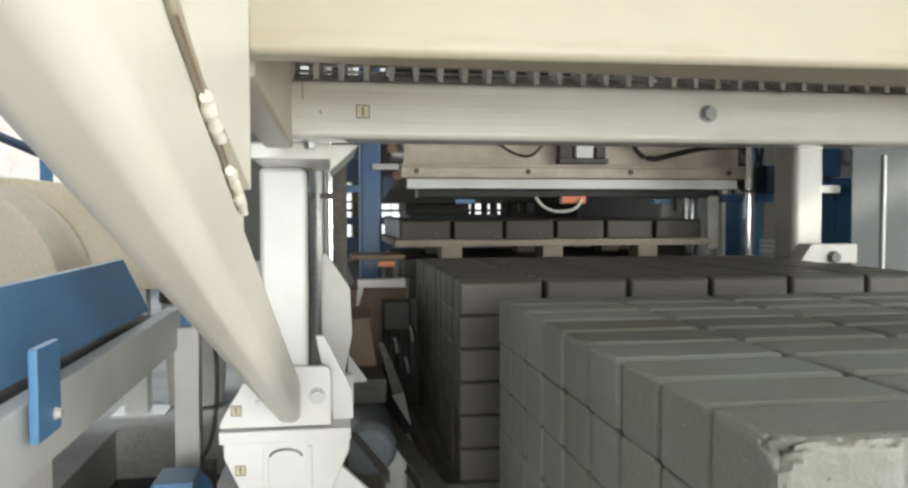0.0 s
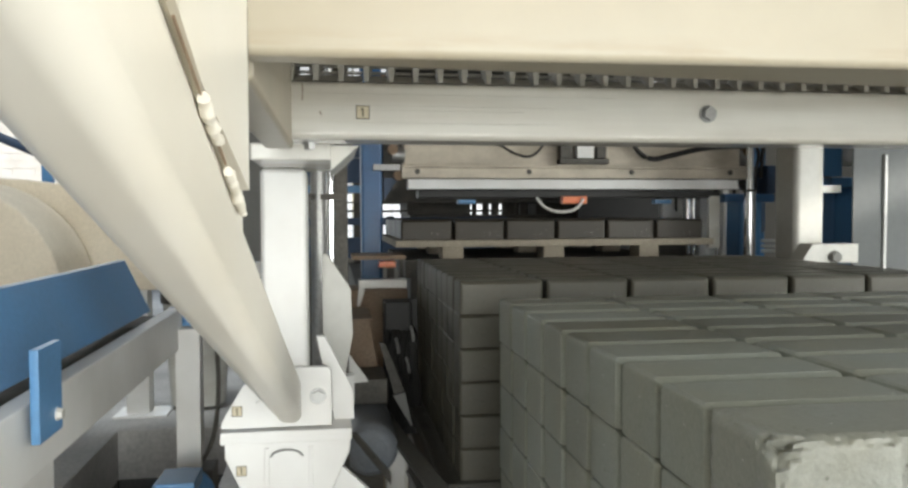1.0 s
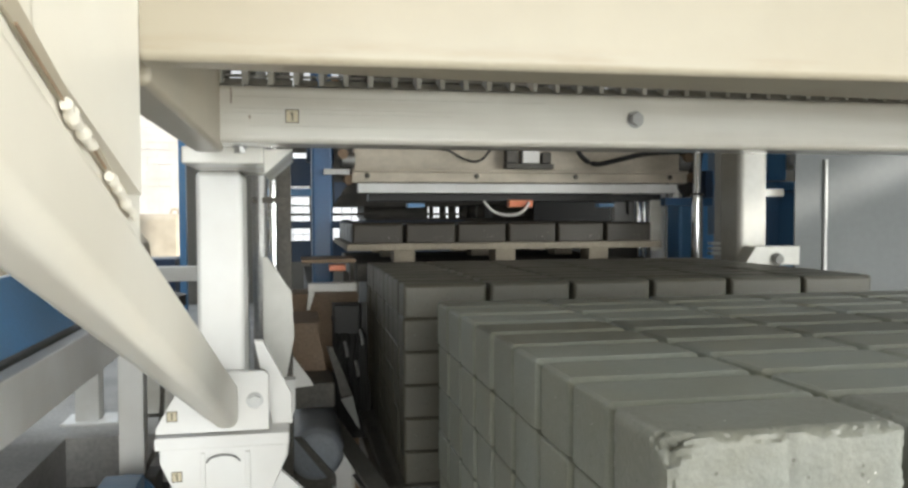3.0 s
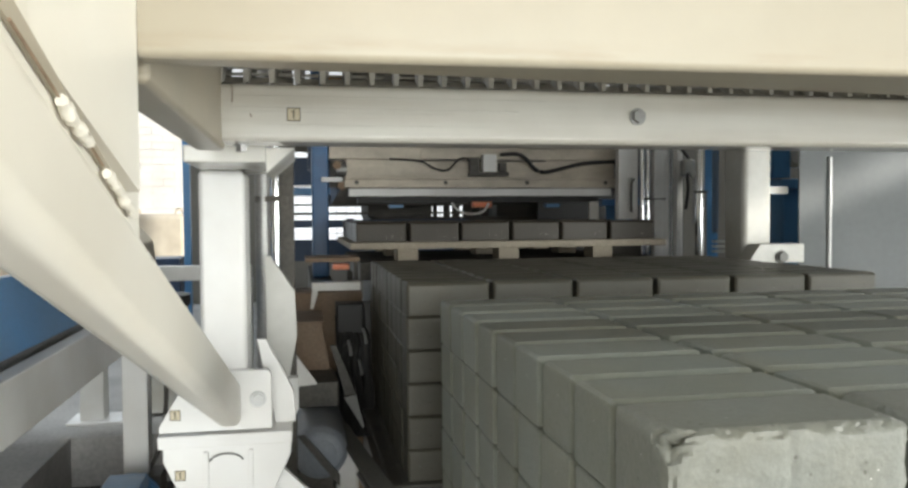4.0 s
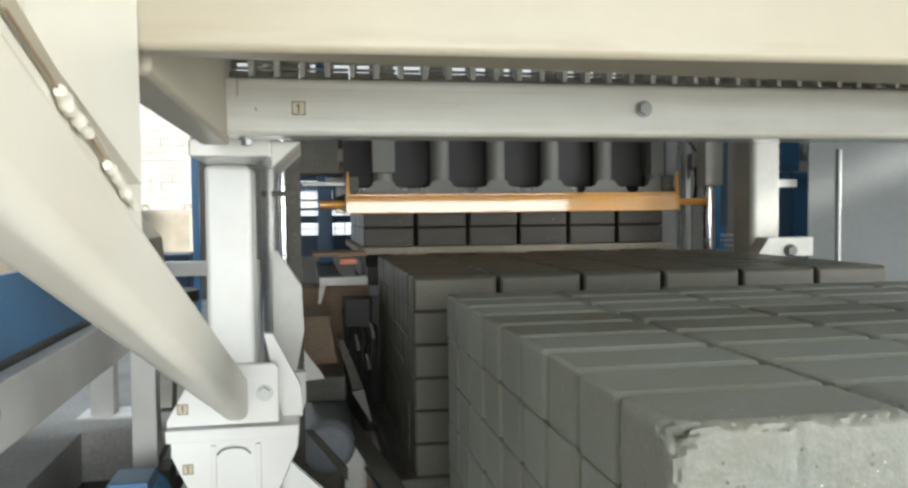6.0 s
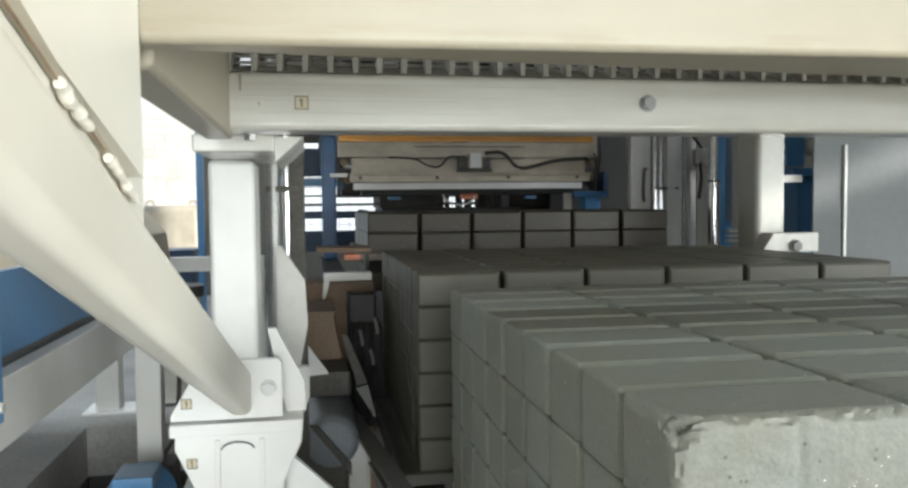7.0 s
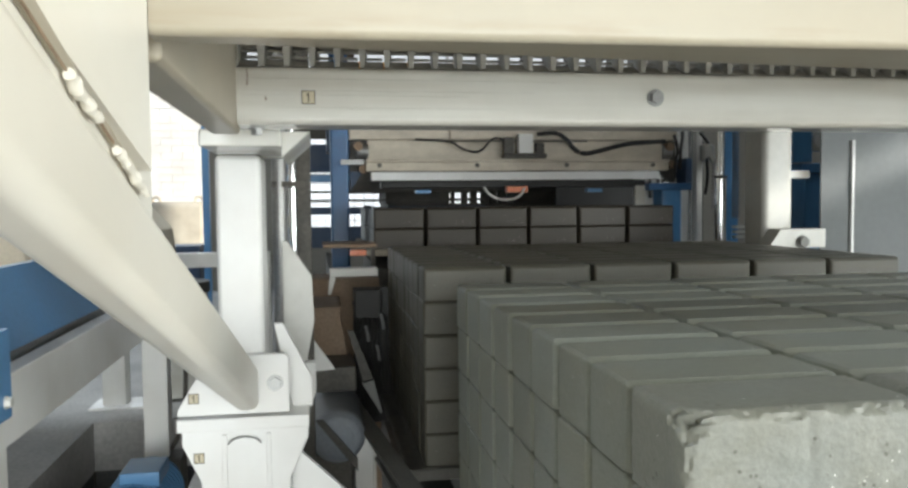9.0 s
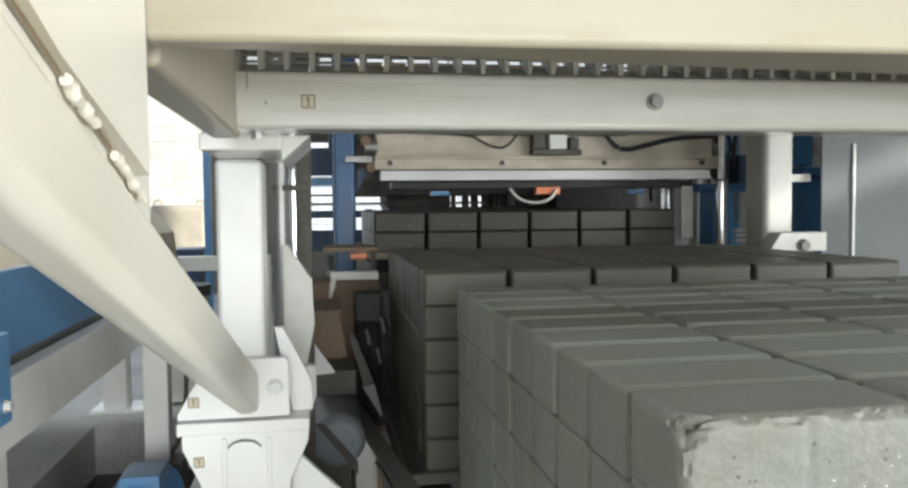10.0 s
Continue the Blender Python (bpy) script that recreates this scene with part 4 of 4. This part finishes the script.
part("foot", prism([(1.285, 0.925), (1.330, 0.99), (1.50, 0.99), (1.50, 0.925)], "y", 2.02, 2.099, 0.002), POST, post)
bolt(post, (1.41, 2.02, 0.945), 0.022, material=TUBE)
part("plinth", rbox(1.26, 1.55, 2.0, 2.5, 0.0, 0.90, bevel=0.004), IRON, post)
part("bracket", rbox(1.4275, 1.53, 2.16, 2.22, 1.168, 1.196, bevel=0.002), WHITE, post)
part("cylinder", rods((1.445, 2.19, 1.0), (1.445, 2.19, 1.167), 0.012), CHROME, post)
cab = thing("drive_unit", "blue painted drive unit behind the pale post", "drive unit", (1.79, 2.6, 0))
part("body", rbox(1.715, 1.80, 2.55, 2.75, 1.245, 2.0, bevel=0.006), BLUE, cab)
part("housing", rbox(1.765, 1.90, 2.57, 2.75, 1.20, 1.242, bevel=0.006), BLUE, cab)
part("stem", rbox(1.80, 1.89, 2.60, 2.70, 0.0, 1.199, bevel=0.006), BLUE, cab)
part("gauge", rods((1.835, 2.545, 1.335), (1.835, 2.56, 1.335), 0.026, 24), WHITE, cab)
part("gauge_arm", rbox(1.801, 1.87, 2.561, 2.60, 1.29, 1.37, bevel=0.004), PALE, cab)
for i in range(4):
    part("lug", rbox(1.695, 1.714, 2.56, 2.60, 1.27 + i * 0.045, 1.295 + i * 0.045, bevel=0.003), PALE, cab)
sheet = thing("sheet_panel", "grey galvanised sheet guard with a shiny seam", "guard panel", (2.2, 2.1, 0))
part("sheet", rbox(1.533, 3.3, 2.10, 2.106, 0.2, 2.3, bevel=0.001, seg=1), SHEET, sheet)
part("seam", rods((1.655, 2.10, 0.2), (1.655, 2.10, 1.30), 0.010), STEEL, sheet)
part("stand", rbox(1.6, 3.2, 2.11, 2.2, 0.0, 0.2, bevel=0.003), IRON, sheet)

# ---- block press behind, dark ----
press = thing("block_press", "dark dusty block press in the depth of the hall", "press", (0.9, 5.6, 0))
part("body", rbox(0.30, 2.6, 5.2, 6.4, 0.0, 1.085, bevel=0.01), IRON, press)
part("head", rbox(-0.02, 2.6, 5.2, 6.4, 1.175, 1.90, bevel=0.01), IRON, press)
part("left_pier", rbox(0.25, 0.71, 5.25, 5.9, 1.086, 1.174, bevel=0.004), IRON, press)
part("right_pier", rbox(1.20, 2.6, 5.25, 5.9, 1.086, 1.174, bevel=0.004), IRON, press)
for x, r in ((0.745, 0.018), (0.83, 0.026), (0.90, 0.03), (0.985, 0.035), (1.05, 0.03), (1.12, 0.03)):
    part("ram", rods((x, 5.3, 1.086), (x, 5.3, 1.174), r), IRON, press)
part("left_frame", rbox(-0.42, -0.30, 5.1, 6.2, 0.0, 1.90, bevel=0.01), IRON, press)
rails = thing("guard_rails", "dark blue horizontal guard rails before the window", "guard rail", (-0.1, 4.9, 0))
for z, h, m in ((0.80, 0.14, DARKBLUE), (1.02, 0.05, DARKBLUE), (1.235, 0.05, BLUE), (1.30, 0.185, DARKBLUE), (1.108, 0.014, IRON), (1.168, 0.010, IRON), (1.52, 0.22, IRON)):
    part("rail", rbox(-0.45, 0.9 if z < 1.2 else -0.02, 4.88, 4.93, z, z + h, bevel=0.003), m, rails)
for x in (-0.44, -0.14, 0.08, 0.24):
    part("post", rbox(x, x + 0.05, 4.94, 4.99, 0.0, 1.9 if x < 0 else 1.08, bevel=0.003), IRON, rails)

# ---- left of the stacks: conveyor frame, drum, boxes ----
pipes = thing("riser_pipes", "vertical grey and chromed riser pipes behind the column", "pipes", (-0.29, 1.35, 0))
part("pipe", rods((-0.315, 1.25, 0.0), (-0.315, 1.25, 1.9), 0.016), STEEL, pipes)
part("chromed_pipe", rods((-0.289, 1.30, 0.0), (-0.289, 1.30, 1.9), 0.0085), CHROME, pipes)
part("channel", rbox(-0.283, -0.250, 1.36, 1.42, 0.0, 1.9, bevel=0.003), IRON, pipes)
part("clip", rbox(-0.330, -0.262, 1.235, 1.25, 1.13, 1.142, bevel=0.001), IRON, pipes)
shoe = thing("column_shoe", "white painted stiffener plates beside the column", "bracket", (-0.28, 1.15, 0))
part("plate", prism([(-0.306, 1.02), (-0.296, 1.02), (-0.250, 0.95), (-0.246, 0.86), (-0.262, 0.78), (-0.306, 0.78)], "y", 1.12, 1.14, 0.001), POST, shoe)
part("plate", prism([(-0.30, 0.78), (-0.245, 0.78), (-0.245, 0.72), (-0.27, 0.66), (-0.30, 0.66)], "y", 1.10, 1.13, 0.001), WHITE, shoe)
part("stem", rbox(-0.306, -0.285, 1.14, 1.2, 0.0, 0.95, bevel=0.002), PALE, shoe)

drum = thing("drive_drum", "grey-blue dusty drive motor drum beside the conveyor", "drum", (-0.195, 1.6, 0))
bm = rods((-0.195, 1.50, 0.515), (-0.195, 1.78, 0.515), 0.068, 36)
for k in range(5):
    a0, a1 = radians(18 * k), radians(18 * k + 18)
    rod(bm, (-0.195, 1.4999 - 0.05 * math.sin(a1), 0.515), (-0.195, 1.4999 - 0.05 * math.sin(a0), 0.515), max(0.068 * math.cos(a1), 0.002), 36, 0.068 * math.cos(a0))
part("shell", bm, DRUM, drum)
part("gear_case", rbox(-0.262, -0.140, 1.66, 1.84, 0.585, 0.655, bevel=0.008), IRON, drum)
part("guard_rib", prism([(-0.250, 0.57), (-0.232, 0.57), (-0.150, 0.47), (-0.150, 0.44)], "y", 1.44, 1.452, 0.001), IRON, drum)
part("cradle", rbox(-0.27, -0.16, 1.56, 1.78, 0.0, 0.446, bevel=0.004), IRON, drum)
leg = thing("bearing_stand", "white painted square stand with a cap plate", "stand", (-0.125, 1.6, 0))
part("tube", rbox(-0.152, -0.102, 1.58, 1.63, 0.0, 0.50, bevel=0.004), WHITE, leg)
part("cap", rbox(-0.155, -0.110, 1.57, 1.63, 0.502, 0.512, bevel=0.002), STEEL, leg)
part("strip", rbox(-0.101, -0.094, 1.6, 1.63, 0.0, 0.49, bevel=0.001), PALE, leg)
bin_ob = thing("steel_bin", "brown dusty steel bin with a pale rim", "bin", (-0.2, 2.0, 0))
part("body", prism([(-0.255, 0.62), (-0.252, 0.788), (-0.178, 0.788), (-0.150, 0.62)], "y", 1.85, 2.1, 0.003), RUST, bin_ob)
part("rim", rbox(-0.262, -0.172, 1.835, 2.11, 0.7885, 0.795, bevel=0.001), RUST, bin_ob)
part("flap", prism([(-0.159, 0.740), (-0.142, 0.737), (-0.088, 0.600), (-0.118, 0.593)], "y", 1.745, 1.752, 0.001), IRON, bin_ob)
part("flap_arm", prism([(-0.122, 0.589), (-0.088, 0.597), (-0.066, 0.505), (-0.070, 0.500)], "y", 1.742, 1.750, 0.001), TUBE, bin_ob)
part("gusset", prism([(-0.250, 0.756), (-0.206, 0.694), (-0.200, 0.682), (-0.250, 0.678)], "y", 1.50, 1.508, 0.001), WHITE, bin_ob)
part("stand", rbox(-0.25, -0.14, 1.9, 2.05, 0.0, 0.619, bevel=0.003), IRON, bin_ob)
cables = thing("cable_bundle", "dark hoses with pale connectors hanging by the conveyor", "cables", (-0.08, 2.0, 0.4))
rnd = random.Random(9)
for i in range(9):
    x = -0.128 + 0.011 * i
    part("hose", hose([(x, 2.0, 0.79 - 0.006 * i), (x + 0.012 + rnd.uniform(-.02, .02), 1.95, 0.72), (x + rnd.uniform(-.02, .03), 1.93, 0.66), (x + 0.015, 1.95, 0.58), (x + 0.02, 2.0, 0.43)], rnd.uniform(0.006, 0.010)), BLACK, cables)
for x, z in ((-0.098, 0.70), (-0.052, 0.735), (-0.066, 0.64)):
    part("connector", hose([(x, 1.93, z + 0.022), (x + 0.006, 1.92, z), (x + 0.008, 1.92, z - 0.024)], 0.005), STEEL, cables)
part("junction_box", rbox(-0.130, -0.045, 1.96, 2.015, 0.735, 0.83, bevel=0.010), BLACK, cables)
part("support", rbox(-0.13, -0.02, 2.02, 2.04, 0.40, 0.83, bevel=0.002), BLACK, cables)
crates = thing("switch_crate", "dark switch crate with a pale shelf edge", "crate", (-0.15, 2.25, 0))
part("body", rbox(-0.26, -0.03, 2.25, 2.44, 0.0, 0.84, bevel=0.006), RUST, crates)
part("shelf", rbox(-0.200, -0.040, 2.18, 2.249, 0.850, 0.878, bevel=0.002), PALE, crates)
part("shelf_arm", prism([(-0.200, 0.849), (-0.178, 0.849), (-0.196, 0.79), (-0.206, 0.79)], "y", 2.19, 2.20, 0.001), PALE, crates)
part("lamp", rbox(-0.13, -0.075, 2.2, 2.249, 0.918, 0.938, bevel=0.003), LAMPRED, crates, "orange-red signal lamp")
part("top_shelf", rbox(-0.22, -0.04, 2.2, 2.4, 0.945, 0.958, bevel=0.002), RUST, crates)
part("upright", rbox(-0.05, -0.035, 2.35, 2.4, 0.84, 0.9445, bevel=0.002), IRON, crates)


def side_conveyor():
    """Blue-guarded conveyor on white legs, running away from the camera at the left."""
    c = thing("side_conveyor", "side conveyor with white beam, blue guard and white legs", "conveyor", (-0.72, 1.2, 0))
    part("beam", rbox(-0.72, -0.685, 0.30, 1.74, 0.745, 0.85, bevel=0.004), WHITE, c, "white painted side beam")
    part("beam_end", rbox(-0.72, -0.66, 1.741, 1.75, 0.74, 0.85, bevel=0.001), BLUE, c)
    part("deck", rbox(-0.90, -0.721, 0.2, 1.74, 0.80, 0.83, bevel=0.003), IRON, c)
    part("guard", prism([(-0.80, 0.855), (-0.74, 0.855), (-0.80, 0.985), (-0.82, 0.985)], "y", 0.2, 1.62, 0.002), BLUE, c, "blue sloping guard plate")
    part("bracket", rbox(-0.676, -0.664, 0.615, 0.705, 0.80, 0.925, bevel=0.002), BLUE, c)
    bolt(c, (-0.664, 0.682, 0.825), 0.009, (1, 0, 0), PALE)
    part("apron", rbox(-0.725, -0.715, 0.2, 0.82, 0.55, 0.744, bevel=0.002), WHITE, c)
    part("leg", rbox(-0.695, -0.632, 1.68, 1.74, 0.43, 0.80, bevel=0.004), WHITE, c)
    part("leg_foot", rbox(-0.70, -0.60, 1.66, 1.76, 0.0, 0.429, bevel=0.004), IRON, c)
    for x, y in ((-0.78, 0.25),):
        part("leg", rbox(x, x + 0.06, y, y + 0.06, 0.0, 0.74, bevel=0.004), WHITE, c)
    part("cable", hose([(-0.60, 1.72, 0.80), (-0.585, 1.70, 0.65), (-0.60, 1.70, 0.50), (-0.64, 1.70, 0.43)], 0.006), IRON, c)
    return c


side_conveyor()
motor = thing("gear_motor", "blue gear motor with cooling fins", "motor", (-0.62, 1.45, 0))
part("body", rods((-0.66, 1.30, 0.385), (-0.66, 1.60, 0.385), 0.075, 28), BLUE, motor)
for i in range(12):
    part("fin", rods((-0.66, 1.32 + i * 0.022, 0.385), (-0.66, 1.327 + i * 0.022, 0.385), 0.083, 28), BLUE, motor)
part("terminal_box", rbox(-0.69, -0.60, 1.38, 1.50, 0.455, 0.49, bevel=0.006), BLUE, motor)
part("stand", rbox(-0.72, -0.60, 1.30, 1.60, 0.0, 0.30, bevel=0.004), IRON, motor)

table = thing("floor_stand", "white steel stand with foot plates on the floor", "stand", (-1.28, 4.1, 0))
for x, y in ((-1.40, 4.05), (-0.62, 4.1)):
    part("leg", rbox(x, x + 0.12, y, y + 0.12, 0.012, 0.75, bevel=0.004), WHITE, table)
    part("foot_plate", rbox(x - 0.06, x + 0.22, y - 0.06, y + 0.18, 0.0, 0.012, bevel=0.002), WHITE, table)
part("crossbar", rbox(-1.40, -0.50, 4.05, 4.13, 0.7505, 0.83, bevel=0.004), WHITE, table)
bucket = thing("bucket", "pale plastic bucket with a dark rim", "bucket", (-1.05, 4.2, 0))
part("shell", rods((-1.05, 4.25, 0.02), (-1.05, 4.25, 0.62), 0.15, 28, 0.19), PALE, bucket)
part("rim", rods((-1.05, 4.25, 0.60), (-1.05, 4.25, 0.66), 0.20, 28), IRON, bucket)

hopper = thing("hopper", "cream painted hopper with sloping side", "hopper", (-2.0, 3.0, 0))
arc = [(-1.66 + 0.44 * math.cos(radians(a)), 0.79 + 0.44 * math.sin(radians(a))) for a in range(0, 181, 12)]
part("shell", prism(arc, "y", 2.5, 2.9, 0.02), CANVAS, hopper)
part("slope", prism([(-2.9, 0.79), (-0.93, 0.79), (-0.95, 0.98), (-1.13, 1.19), (-1.5, 1.24), (-2.9, 1.30)], "y", 2.91, 3.7, 0.01), CANVAS, hopper)
part("stand", rbox(-3.2, -1.75, 2.9, 3.5, 0.0, 0.789, bevel=0.01), IRON, hopper)
hand_rail = thing("hand_rail", "grey-blue hand rail with a bright blue post", "hand rail", (-2.5, 6.0, 0))
part("rail", rods((-3.6, 6.0, 2.05), (-2.40, 6.0, 1.53), 0.035, 16), DARKBLUE, hand_rail)
part("post", rbox(-2.46, -2.38, 6.0, 6.06, 0.0, 1.56, bevel=0.004), BLUE, hand_rail)
part("post", rbox(-3.62, -3.54, 6.0, 6.06, 0.0, 2.06, bevel=0.004), BLUE, hand_rail)
yard_frame = thing("barrier", "bright blue tubular barrier by the yard opening", "barrier", (-1.6, 7.0, 0))
part("upright", rbox(-1.25, -1.19, 7.0, 7.07, 0.0, 1.95, bevel=0.004), BLUE, yard_frame)
part("box", rbox(-1.75, -1.30, 7.1, 7.6, 0.0, 0.72, bevel=0.01), DARKBLUE, yard_frame)
bag = thing("bulk_bag", "beige bulk bag standing in the sunlit yard", "bag", (-2.9, 16.1, 0))
part("sack", rbox(-3.45, -2.36, 15.6, 16.6, 0.0, 1.16, bevel=0.12, seg=4), CANVAS, bag)
for x in (-3.3, -2.5):
    part("lifting_loop", hose([(x - 0.08, 15.8, 1.1), (x - 0.06, 15.8, 1.25), (x + 0.06, 15.8, 1.25), (x + 0.08, 15.8, 1.1)], 0.025), CANVAS, bag)
screen = thing("machine_screen", "black steel screen behind the guide columns", "screen", (1.8, 4.9, 0))
part("plate", rbox(1.42, 2.5, 4.88, 4.90, 0.0, 1.95, bevel=0.002), BLACK, screen)
part("edge_frame", rbox(1.40, 1.419, 4.87, 4.91, 0.0, 1.95, bevel=0.002), BLACK, screen)


# ---- what moves ----
def motions():
    ox, oy, oz = carriage_ob.location
    rows = [(0.0, CY), (2.7, CY), (2.95, CY + 0.04), (3.2, 2.80), (3.5, 3.04), (3.8, 3.28), (4.0, 3.42), (4.1, 3.56), (4.2, 3.74), (4.3, 3.90), (4.45, 4.02), (4.7, 4.06),
            (8.0, 4.06), (8.2, 4.03), (8.4, 3.78), (8.6, 3.55), (8.8, 3.33), (9.0, 3.06), (9.2, 2.83), (9.4, 2.71), (9.6, 2.62), (9.85, CY), (10.0, CY)]
    walk(carriage_ob, [(t, pose(ox, y, oz)) for t, y in rows])
    ox, oy, oz = clamp_ob.location
    rows = [(0.0, 0.62), (4.3, 0.62), (4.5, 0.52), (4.9, 0.30), (5.0, 0.240), (5.1, 0.180), (5.2, 0.130), (5.3, 0.080), (5.4, 0.036), (5.5, 0.002), (5.6, 0.0), (5.85, 0.0),
            (6.1, -0.012), (6.3, -0.012), (6.5, 0.075), (6.8, 0.219), (6.9, 0.268), (7.2, 0.43), (7.6, 0.62), (10.0, 0.62)]
    walk(clamp_ob, [(t, pose(ox, oy, oz + d)) for t, d in rows])
    px, py, pz = upper_layer.location
    rows = [(0.0, 0.62), (4.3, 0.62), (4.5, 0.52), (4.9, 0.30), (5.0, 0.240), (5.1, 0.180), (5.2, 0.130), (5.3, 0.080), (5.4, 0.036), (5.5, 0.002), (5.6, 0.0), (5.85, 0.0), (6.15, -0.075), (10.0, -0.075)]
    walk(upper_layer, [(t, pose(px, py, pz + d)) for t, d in rows])
    for ob in (lower_layer, lift_pallet, lift):
        x, y, z = ob.location
        walk(ob, [(t, pose(x, y, z + d)) for t, d in ((0.0, 0.0), (5.85, 0.0), (6.15, -0.075), (10.0, -0.075))])


motions()
